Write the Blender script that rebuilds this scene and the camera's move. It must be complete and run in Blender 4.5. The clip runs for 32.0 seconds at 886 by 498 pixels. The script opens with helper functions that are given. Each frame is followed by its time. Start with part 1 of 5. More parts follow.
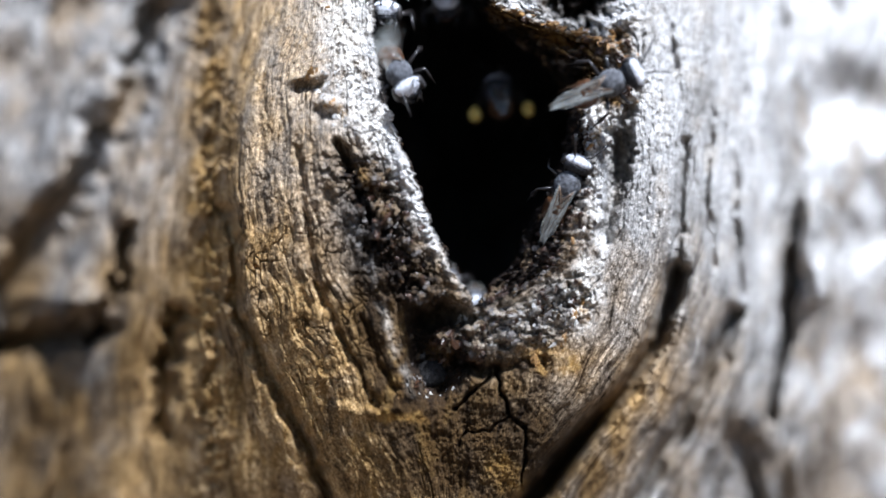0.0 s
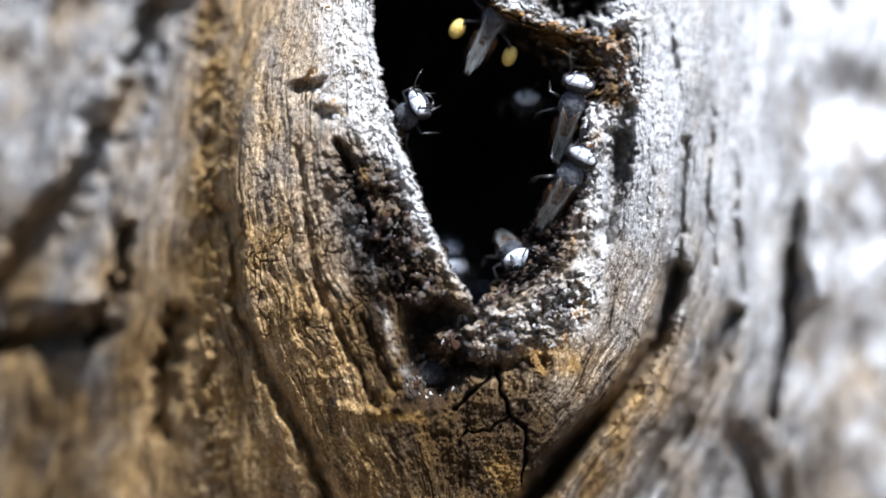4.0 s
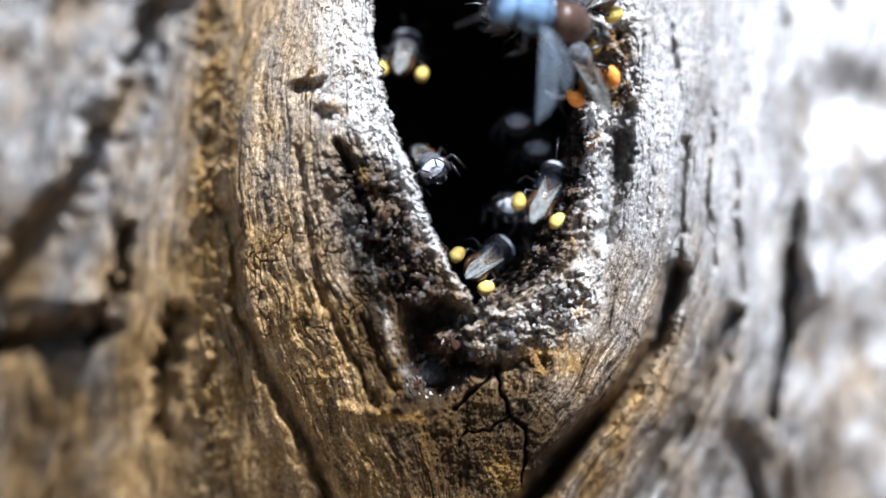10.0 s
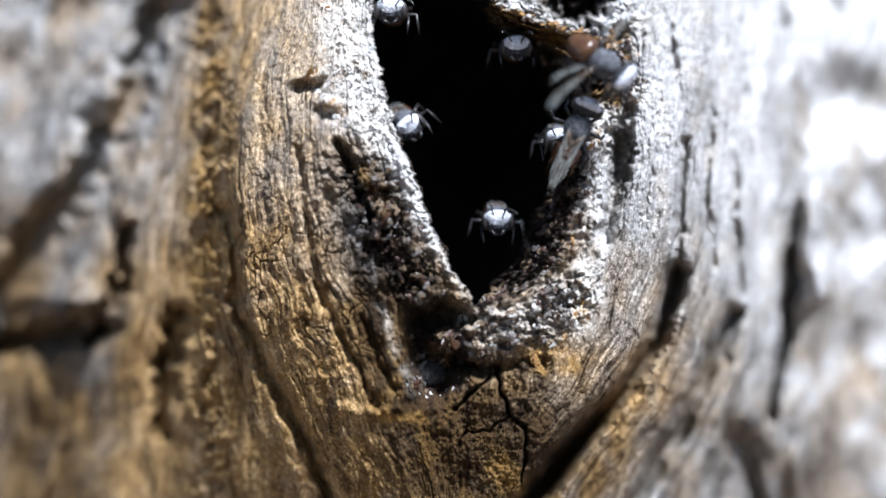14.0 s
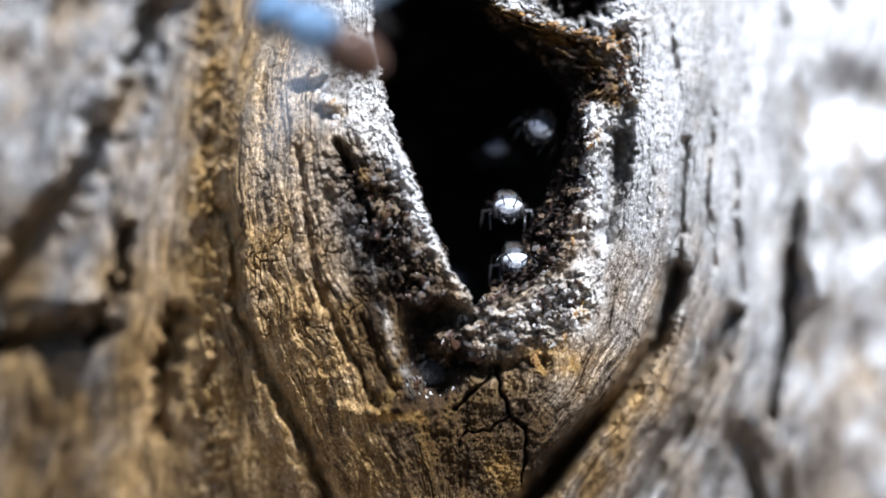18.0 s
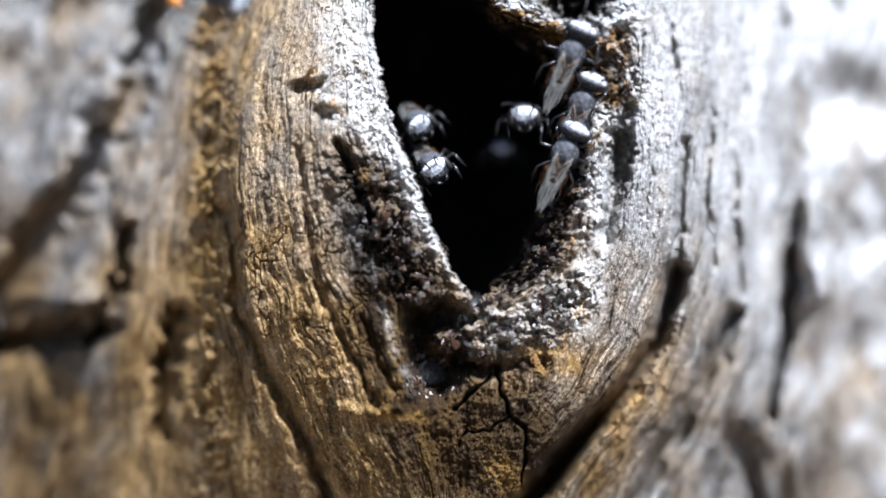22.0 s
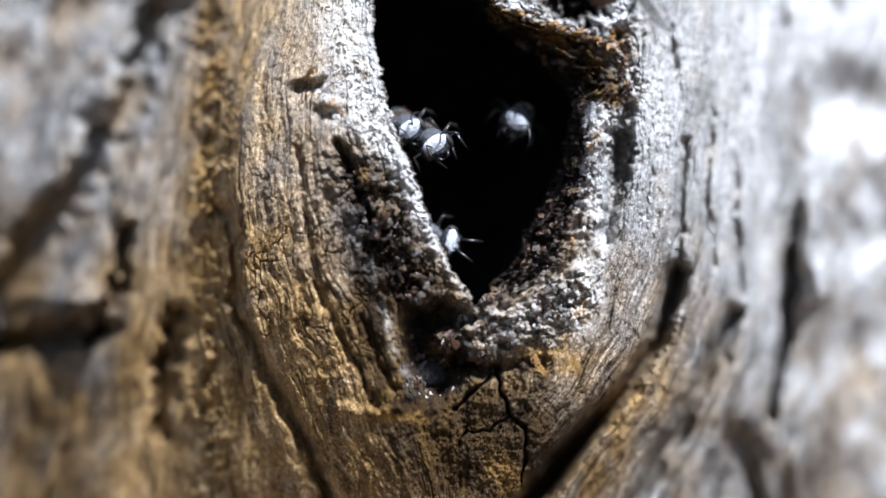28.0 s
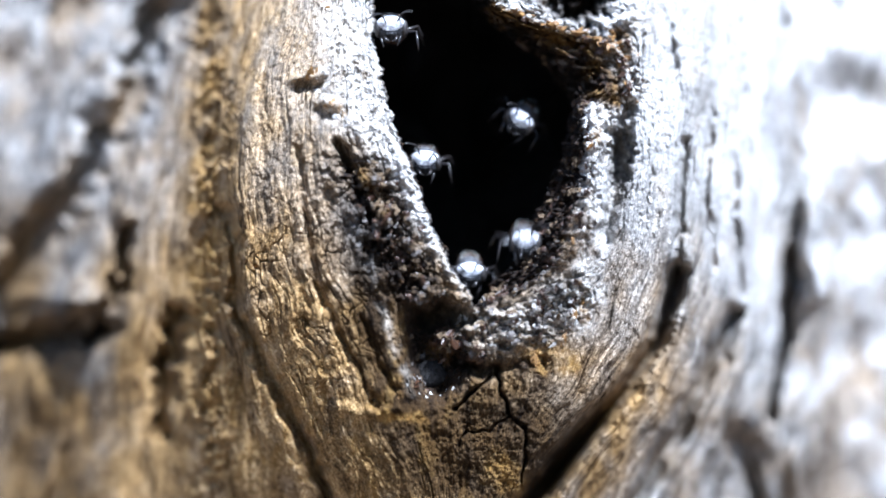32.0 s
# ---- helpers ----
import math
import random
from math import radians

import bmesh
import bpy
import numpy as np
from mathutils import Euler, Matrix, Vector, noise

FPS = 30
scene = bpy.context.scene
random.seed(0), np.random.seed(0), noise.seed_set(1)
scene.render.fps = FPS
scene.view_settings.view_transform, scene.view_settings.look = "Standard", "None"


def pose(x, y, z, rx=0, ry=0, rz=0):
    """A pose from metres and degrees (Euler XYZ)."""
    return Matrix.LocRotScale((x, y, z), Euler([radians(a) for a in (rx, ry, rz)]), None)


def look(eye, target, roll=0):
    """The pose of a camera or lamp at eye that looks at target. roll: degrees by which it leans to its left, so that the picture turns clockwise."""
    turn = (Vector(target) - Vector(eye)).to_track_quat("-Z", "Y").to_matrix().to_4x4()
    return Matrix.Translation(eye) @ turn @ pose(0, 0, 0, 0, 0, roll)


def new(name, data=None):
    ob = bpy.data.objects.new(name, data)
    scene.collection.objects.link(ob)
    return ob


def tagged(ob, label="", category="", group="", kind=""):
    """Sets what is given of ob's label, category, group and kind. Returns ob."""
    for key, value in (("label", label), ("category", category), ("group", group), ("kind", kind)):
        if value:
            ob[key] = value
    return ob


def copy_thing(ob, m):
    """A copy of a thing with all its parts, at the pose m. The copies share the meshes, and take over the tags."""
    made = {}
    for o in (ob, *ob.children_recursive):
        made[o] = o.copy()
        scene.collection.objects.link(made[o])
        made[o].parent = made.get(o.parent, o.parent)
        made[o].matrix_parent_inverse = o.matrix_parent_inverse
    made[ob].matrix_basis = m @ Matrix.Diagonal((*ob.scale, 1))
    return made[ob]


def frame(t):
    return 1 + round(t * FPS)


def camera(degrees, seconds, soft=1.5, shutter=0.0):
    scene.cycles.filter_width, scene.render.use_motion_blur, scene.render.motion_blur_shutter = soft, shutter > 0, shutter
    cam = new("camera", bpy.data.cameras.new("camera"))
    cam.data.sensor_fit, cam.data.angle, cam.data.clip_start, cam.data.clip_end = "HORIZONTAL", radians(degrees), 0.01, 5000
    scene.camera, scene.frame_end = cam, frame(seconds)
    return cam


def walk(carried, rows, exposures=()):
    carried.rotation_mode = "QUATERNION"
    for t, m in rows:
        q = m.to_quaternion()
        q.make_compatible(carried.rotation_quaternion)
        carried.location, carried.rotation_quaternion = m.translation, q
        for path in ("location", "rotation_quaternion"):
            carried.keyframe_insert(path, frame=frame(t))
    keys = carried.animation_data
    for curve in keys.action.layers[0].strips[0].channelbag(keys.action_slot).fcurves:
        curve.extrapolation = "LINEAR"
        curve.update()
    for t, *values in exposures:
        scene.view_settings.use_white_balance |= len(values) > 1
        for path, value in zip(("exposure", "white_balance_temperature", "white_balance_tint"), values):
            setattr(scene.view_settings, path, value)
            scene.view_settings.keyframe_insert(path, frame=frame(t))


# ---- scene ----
# The camera stands still, a hand's width from a knot hole in a tree trunk.
S = 4.0e-5            # metres that one unit of the plan covers at the plane of focus
LENS = 40.0
D = 784 * S / math.tan(radians(LENS / 2))
Z0 = 1.2              # height of the hollow above the ground
cam = camera(LENS, 32.0, soft=1.7, shutter=0.5)
cam.data.dof.use_dof = True
cam.data.dof.focus_distance = D + 0.0012
cam.data.dof.aperture_fstop = 9.4
EYE = (0, -D, Z0)
walk(cam, [(0.0, look(EYE, (0, 0, Z0))), (32.0, look(EYE, (0, 0, Z0)))],
     exposures=[(0.0, 1.26, 5600, 12), (4.5, 1.30, 5600, 12), (10.0, 1.38, 5650, 12), (17.0, 1.32, 5600, 12), (25.0, 1.32, 5600, 12), (28.0, 1.20, 5600, 12), (28.9, 1.24, 5700, 12),
                (29.5, 1.75, 6000, 11), (30.4, 1.88, 5950, 11), (31.0, 1.93, 5500, 12), (32.0, 1.76, 5250, 12)])

# ---- world and sun ----
SUN_TO = Vector((0.30, -0.50, 0.82)).normalized()
world = bpy.data.worlds.new("sky")
scene.world = world
world.use_nodes = True
wn = world.node_tree.nodes
sky = wn.new("ShaderNodeTexSky")
sky.sky_type = "NISHITA"
sky.sun_disc = False
sky.sun_elevation = math.asin(SUN_TO.z)
sky.sun_rotation = math.atan2(SUN_TO.x, SUN_TO.y)
world.node_tree.links.new(sky.outputs[0], wn["Background"].inputs[0])
wn["Background"].inputs[1].default_value = 0.055
sun = new("sun", bpy.data.lights.new("sun", "SUN"))
sun.data.energy = 5.0
sun.data.angle = radians(9.0)
sun.data.color = (1.0, 0.985, 0.96)
sun.matrix_world = look(SUN_TO * 10, (0, 0, 0))


# ---- materials ----
class Nodes:
    """Short hand for building a node material."""

    def __init__(self, name):
        self.mat = bpy.data.materials.new(name)
        self.mat.use_nodes = True
        self.t = self.mat.node_tree
        self.b = self.t.nodes["Principled BSDF"]

    def add(self, kind, **inputs):
        n = self.t.nodes.new(kind)
        for k, v in inputs.items():
            self.put(n.inputs[k.replace("_", " ")], v)
        return n

    def put(self, socket, v):
        if isinstance(v, bpy.types.NodeSocket):
            self.t.links.new(v, socket)
        else:
            socket.default_value = v

    def noise(self, scale, detail=6.0, rough=0.6, vec=None, distort=0.0):
        n = self.add("ShaderNodeTexNoise", Scale=scale, Detail=detail, Roughness=rough, Distortion=distort)
        self.put(n.inputs["Vector"], vec if vec else self.coords())
        return n.outputs["Fac"]

    def coords(self):
        return self.add("ShaderNodeTexCoord").outputs["Object"]

    def attr(self, name, what="Fac"):
        n = self.t.nodes.new("ShaderNodeAttribute")
        n.attribute_name = name
        return n.outputs[what]

    def ramp(self, fac, *stops):
        n = self.add("ShaderNodeValToRGB", Fac=fac)
        e = n.color_ramp.elements
        while len(e) < len(stops):
            e.new(0.5)
        for el, (p, c) in zip(e, stops):
            el.position = p
            el.color = (*c, 1) if len(c) == 3 else c
        return n.outputs["Color"]

    def mix(self, fac, a, b, mode="MIX"):
        n = self.t.nodes.new("ShaderNodeMix")
        n.data_type, n.blend_type = "RGBA", mode
        for i, v in ((0, fac), (6, a), (7, b)):
            if isinstance(v, tuple) and len(v) == 3:
                v = (*v, 1)
            self.put(n.inputs[i], v)
        return n.outputs[2]

    def math(self, op, a, b=0.0, clamp=False):
        n = self.t.nodes.new("ShaderNodeMath")
        n.operation, n.use_clamp = op, clamp
        self.put(n.inputs[0], a)
        self.put(n.inputs[1], b)
        return n.outputs[0]

    def bump(self, height, strength, dist):
        n = self.add("ShaderNodeBump", Strength=strength, Distance=dist, Height=height)
        self.put(self.b.inputs["Normal"], n.outputs[0])
        return n

    def set(self, **kw):
        for k, v in kw.items():
            k = k.replace("_", " ")
            if isinstance(v, tuple) and len(v) == 3:
                v = (*v, 1)
            self.put(self.b.inputs[k], v)
        return self.mat


def wood_material():
    """Weathered wood: grey fibre, warm ochre where it is fresh, resin and pale crust where the masks say; the masks
    also hold painted light and shade.
    """
    n = Nodes("weathered_wood")
    grain = n.attr("grain", "Vector")
    fib = n.noise(1.0, 8, 0.65, grain)
    grit = n.noise(2100, 8, 0.75)
    fine = n.noise(7800, 4, 0.75)
    blot = n.noise(330, 4, 0.55)
    speck = n.noise(3300, 6, 0.75, None, 0.6)
    mid = n.math("ADD", n.math("ADD", n.math("MULTIPLY", fib, 0.27), n.math("MULTIPLY", speck, 0.37)), n.math("MULTIPLY", fine, 0.36))
    grey = n.ramp(mid, (0.40, (0.020, 0.019, 0.019)), (0.5, (0.178, 0.171, 0.16)), (0.59, (0.60, 0.585, 0.56)))
    warm = n.ramp(mid, (0.40, (0.026, 0.014, 0.005)), (0.5, (0.285, 0.178, 0.07)), (0.59, (0.66, 0.47, 0.235)))
    tan = n.math("ADD", n.attr("tan"), n.math("MULTIPLY", n.math("SUBTRACT", blot, 0.5), 1.3), True)
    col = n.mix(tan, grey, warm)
    streak = n.add("ShaderNodeVectorMath", Vector=grain)
    streak.operation = "MULTIPLY"
    streak.inputs[1].default_value = (0.16, 0.22, 0.1)
    dirt = n.ramp(n.math("ADD", n.math("MULTIPLY", n.noise(1.0, 5, 0.7, streak.outputs[0], 0.4), 0.6), n.math("MULTIPLY", n.noise(700, 6, 0.75), 0.4)), (0.38, (0.2, 0.17, 0.14)), (0.47, (0.85, 0.82, 0.78)), (0.58, (1.3, 1.28, 1.24)))
    col = n.mix(1.0, col, dirt, "MULTIPLY")
    # this mask darkens the wood: its own dark tone and painted shade
    col = n.mix(n.math("MULTIPLY", n.attr("wood_shade"), 0.93), col, n.mix(1.0, col, (0.10, 0.082, 0.058), "MULTIPLY"))
    col = n.mix(n.math("MULTIPLY", n.math("SUBTRACT", grit, 0.55, True), 4.5, True), col, (0.022, 0.017, 0.012))
    # pale crust colour, which also carries painted sunlight
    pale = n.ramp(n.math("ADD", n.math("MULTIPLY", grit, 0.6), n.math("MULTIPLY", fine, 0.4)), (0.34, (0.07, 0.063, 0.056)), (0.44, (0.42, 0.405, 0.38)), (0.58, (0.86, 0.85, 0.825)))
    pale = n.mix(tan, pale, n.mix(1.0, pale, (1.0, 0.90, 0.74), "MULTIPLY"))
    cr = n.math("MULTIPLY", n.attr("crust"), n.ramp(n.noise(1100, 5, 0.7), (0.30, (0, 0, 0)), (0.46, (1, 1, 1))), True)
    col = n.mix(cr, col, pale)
    # dark resin colour, which also carries painted shade inside the hollows
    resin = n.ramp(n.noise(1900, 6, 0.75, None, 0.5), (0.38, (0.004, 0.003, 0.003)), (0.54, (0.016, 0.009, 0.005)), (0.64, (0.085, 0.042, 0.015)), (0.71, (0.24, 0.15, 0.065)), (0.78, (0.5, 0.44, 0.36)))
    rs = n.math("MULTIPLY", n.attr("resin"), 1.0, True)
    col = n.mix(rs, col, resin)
    ochre = n.ramp(n.math("ADD", n.math("MULTIPLY", mid, 0.6), n.math("MULTIPLY", grit, 0.4)), (0.38, (0.03, 0.013, 0.004)), (0.5, (0.30, 0.165, 0.04)), (0.62, (0.60, 0.42, 0.15)))
    col = n.mix(n.math("MULTIPLY", n.attr("rust"), n.ramp(n.noise(900, 6, 0.75, None, 0.5), (0.32, (0, 0, 0)), (0.60, (1, 1, 1))), True), col, ochre)
    n.bump(n.math("ADD", n.math("ADD", n.math("MULTIPLY", fib, n.math("SUBTRACT", 0.5, n.math("MULTIPLY", rs, 0.45))), grit), n.math("MULTIPLY", fine, 0.6)), 0.85, 0.0003)
    rough = n.math("SUBTRACT", 0.85, n.math("MULTIPLY", rs, 0.3))
    return n.set(Base_Color=col, Roughness=rough, Specular_IOR_Level=n.math("ADD", 0.10, n.math("MULTIPLY", rs, 0.16)))


def plain(name, base, dark, scale, rough, metal=0.0, bump=0.0, **kw):
    n = Nodes(name)
    f = n.noise(scale, 5, 0.6)
    col = n.ramp(f, (0.3, dark), (0.7, base))
    if bump:
        n.bump(f, 0.6, bump)
    return n.set(Base_Color=col, Roughness=rough, Metallic=metal, **kw)


WOOD = wood_material()
# near black: the shade inside the hollow is put into this colour
CAVITY = plain("cavity_dark", (0.013, 0.008, 0.005), (0.004, 0.003, 0.002), 700, 0.55, 0, 0.0006)
SOIL = plain("soil", (0.16, 0.11, 0.07), (0.05, 0.035, 0.02), 6, 0.95, 0, 0.02)
CHITIN = plain("black_chitin", (0.022, 0.019, 0.018), (0.008, 0.007, 0.007), 3000, 0.28, 0, 0.00003)
FUR = plain("pale_fur", (0.84, 0.86, 0.90), (0.26, 0.27, 0.30), 4800, 1.0, 0, 0.00025, Specular_IOR_Level=0.05)
GREYFUR = plain("grey_fur", (0.15, 0.158, 0.175), (0.02, 0.018, 0.017), 3000, 0.9, 0, 0.0003, Specular_IOR_Level=0.2)
HEADM = plain("head_chitin", (0.06, 0.062, 0.068), (0.008, 0.008, 0.009), 4500, 0.8, 0, 0.0003, Specular_IOR_Level=0.12)
AMBER = plain("amber_chitin", (0.11, 0.05, 0.02), (0.025, 0.012, 0.007), 1500, 0.3, 0, 0.00003)
EYEM = plain("compound_eye", (0.03, 0.027, 0.025), (0.012, 0.01, 0.01), 9000, 0.5)
WINGM = plain("wing_membrane", (0.36, 0.38, 0.36), (0.12, 0.115, 0.10), 1600, 0.14, 0, 0.00006, Alpha=0.38)
# blue of these wings and bodies: sky reflection put into the base colour
FLYWING = plain("beating_wing", (0.50, 0.62, 0.74), (0.30, 0.36, 0.42), 1600, 0.10, 0, 0.00003, Alpha=0.09)
FLYFUR = plain("sky_tinted_fur", (0.20, 0.32, 0.47), (0.02, 0.03, 0.045), 700, 0.85, 0, 0.0003, Specular_IOR_Level=0.3)
FLYBAND = plain("tan_abdomen", (0.10, 0.05, 0.025), (0.02, 0.013, 0.012), 700, 0.4, 0, 0.00003)
VEIN = plain("wing_vein", (0.10, 0.06, 0.03), (0.05, 0.03, 0.02), 900, 0.4)
YPOLLEN = plain("yellow_pollen", (0.74, 0.56, 0.15), (0.52, 0.34, 0.06), 2500, 0.75, 0, 0.00008)
OPOLLEN = plain("orange_pollen", (0.85, 0.33, 0.04), (0.55, 0.16, 0.02), 2500, 0.75, 0, 0.00008)


# ---- numbers: noise and curves on arrays ----
def lattice(ix, iy, seed):
    h = (ix.astype(np.int64) * 374761393 + iy.astype(np.int64) * 668265263 + seed * 974711) & 0xffffffff
    h = ((h ^ (h >> 13)) * 1274126177) & 0xffffffff
    return (h ^ (h >> 16)) & 0xffff


def perlin(x, y, seed=0):
    ix, iy = np.floor(x), np.floor(y)
    fx, fy = x - ix, y - iy
    sx, sy = fx * fx * (3 - 2 * fx), fy * fy * (3 - 2 * fy)
    out = 0
    for dx in (0, 1):
        for dy in (0, 1):
            a = lattice(ix + dx, iy + dy, seed) * (2 * np.pi / 65536)
            w = (sx if dx else 1 - sx) * (sy if dy else 1 - sy)
            out = out + w * (np.cos(a) * (fx - dx) + np.sin(a) * (fy - dy))
    return out * 1.5


def fbm(x, y, octaves=4, seed=0, gain=0.55):
    out, amp = 0, 1.0
    for o in range(octaves):
        out = out + amp * perlin(x * 2 ** o, y * 2 ** o, seed + 17 * o)
        amp *= gain
    return out


def ridged(x, y, octaves=3, seed=0):
    out, amp = 0, 1.0
    for o in range(octaves):
        out = out + amp * (1 - 2 * np.abs(perlin(x * 2 ** o, y * 2 ** o, seed + 31 * o)))
        amp *= 0.5
    return out


def cells(x, y, seed=0):
    """Distance to the border between the cells of a random pattern."""
    ix, iy = np.floor(x), np.floor(y)
    f1, f2 = np.full(x.shape, 9.0), np.full(x.shape, 9.0)
    for dx in (-1, 0, 1):
        for dy in (-1, 0, 1):
            px = ix + dx + lattice(ix + dx, iy + dy, seed) / 65536
            py = iy + dy + lattice(ix + dx, iy + dy, seed + 5) / 65536
            d = np.hypot(x - px, y - py)
            f2 = np.minimum(f2, np.maximum(f1, d))
            f1 = np.minimum(f1, d)
    return f2 - f1


def glide(x, xs, ys):
    """A smooth curve through the knots, with no overshoot."""
    xs, ys = np.asarray(xs, float), np.asarray(ys, float)
    h, dy = np.diff(xs), np.diff(ys)
    s = dy / h
    m = np.zeros_like(ys)
    m[1:-1] = np.where(s[:-1] * s[1:] > 0, 2 * s[:-1] * s[1:] / (s[:-1] + s[1:] + 1e-12), 0)
    m[0], m[-1] = s[0], s[-1]
    x = np.clip(x, xs[0], xs[-1])
    i = np.clip(np.searchsorted(xs, x, side="right") - 1, 0, len(h) - 1)
    t = (x - xs[i]) / h[i]
    return (ys[i] * (2 * t ** 3 - 3 * t ** 2 + 1) + h[i] * m[i] * (t ** 3 - 2 * t ** 2 + t)
            + ys[i + 1] * (-2 * t ** 3 + 3 * t ** 2) + h[i] * m[i + 1] * (t ** 3 - t ** 2))


def near(u, v, pts):
    """Distance to a line of points on the plan."""
    best = np.full(u.shape, 1e9)
    for (ax, ay), (bx, by) in zip(pts, pts[1:]):
        dx, dy = bx - ax, by - ay
        t = np.clip(((u - ax) * dx + (v - ay) * dy) / (dx * dx + dy * dy + 1e-9), 0, 1)
        best = np.minimum(best, np.hypot(u - ax - t * dx, v - ay - t * dy))
    return best


def blob(u, v, cu, cv, ru, rv):
    return np.exp(-(((u - cu) / ru) ** 2 + ((v - cv) / rv) ** 2))


def place(u, v, d):
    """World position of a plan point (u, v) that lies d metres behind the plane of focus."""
    k = 1 + d / D
    return (u - 784) * S * k, d, Z0 - (v - 441) * S * k


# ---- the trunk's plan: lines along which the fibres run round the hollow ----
VK = [-220, 0, 220, 440, 660, 882, 1100]
LINES = {
    -1: [-300, -340, -370, -400, -420, -430, -440],
    0: [110, 60, 0, -60, -120, -150, -170],
    1: [340, 290, 225, 165, 110, 60, 30],
    2: [415, 395, 365, 345, 335, 290, 260],
    3: [560, 495, 437, 432, 487, 588, 660],
    4: [640, 600, 560, 585, 670, 755, 790],
    6: [1120, 1140, 1140, 1105, 1010, 890, 850],
    7: [1240, 1250, 1225, 1200, 1125, 940, 870],
    8: [1290, 1300, 1290, 1270, 1215, 1090, 1000],
    9: [1410, 1400, 1390, 1375, 1345, 1290, 1230],
    10: [1590, 1570, 1560, 1550, 1535, 1500, 1470],
    11: [1950, 1930, 1920, 1910, 1900, 1890, 1880],
}
RIM_L = ([-220, -120, 0, 100, 200, 290, 350, 410, 470, 520, 545, 700, 882, 1100], [770, 690, 652, 664, 686, 720, 743, 763, 794, 826, 838, 832, 815, 805])
RIM_R = ([-220, -120, 0, 30, 52, 75, 110, 150, 195, 300, 400, 470, 515, 545, 700, 882, 1100], [772, 840, 868, 930, 985, 1066, 1092, 1088, 1034, 1040, 1020, 985, 915, 838, 832, 815, 805])
WALL_R = ([-220, -120, 0, 60, 130, 190, 260, 340, 400, 450, 500, 545], [772, 825, 846, 900, 985, 1015, 1003, 976, 940, 922, 880, 838])
BULGE = ([-1, 0, 1, 2, 3, 4, 5, 6, 7, 8, 9, 10, 11], [-12, -11, -8, -2.6, 4.5, 7.4, 6.6, 7.0, 4.9, 2.0, -4, -10, -13])
R_TRUNK, AXIS_X = 0.070, -0.004


def rim(v, side):
    """The broken edge of the hollow."""
    still = np.clip((548 - v) / 30, 0, 1)
    jag = fbm(v / 26, 0 * v + 3.3 * side, 4, 87, 0.7)
    return glide(v, *(RIM_L if side < 0 else RIM_R)) + still * jag * (6.0 if side < 0 else 8.0)


def line_u(g, v, side):
    keys = [k for k in LINES if (k < 5 if side < 0 else k > 5)] + [5]
    keys.sort()
    us = [glide(v, VK, LINES[k]) if k != 5 else rim(v, side) for k in keys]
    i = np.clip(np.searchsorted(keys, g, side="right") - 1, 0, len(keys) - 2)
    us, ks = np.array(us), np.array(keys, float)
    cols = np.arange(v.size)
    return us[i, cols] + (us[i + 1, cols] - us[i, cols]) * (g - ks[i]) / (ks[i + 1] - ks[i])


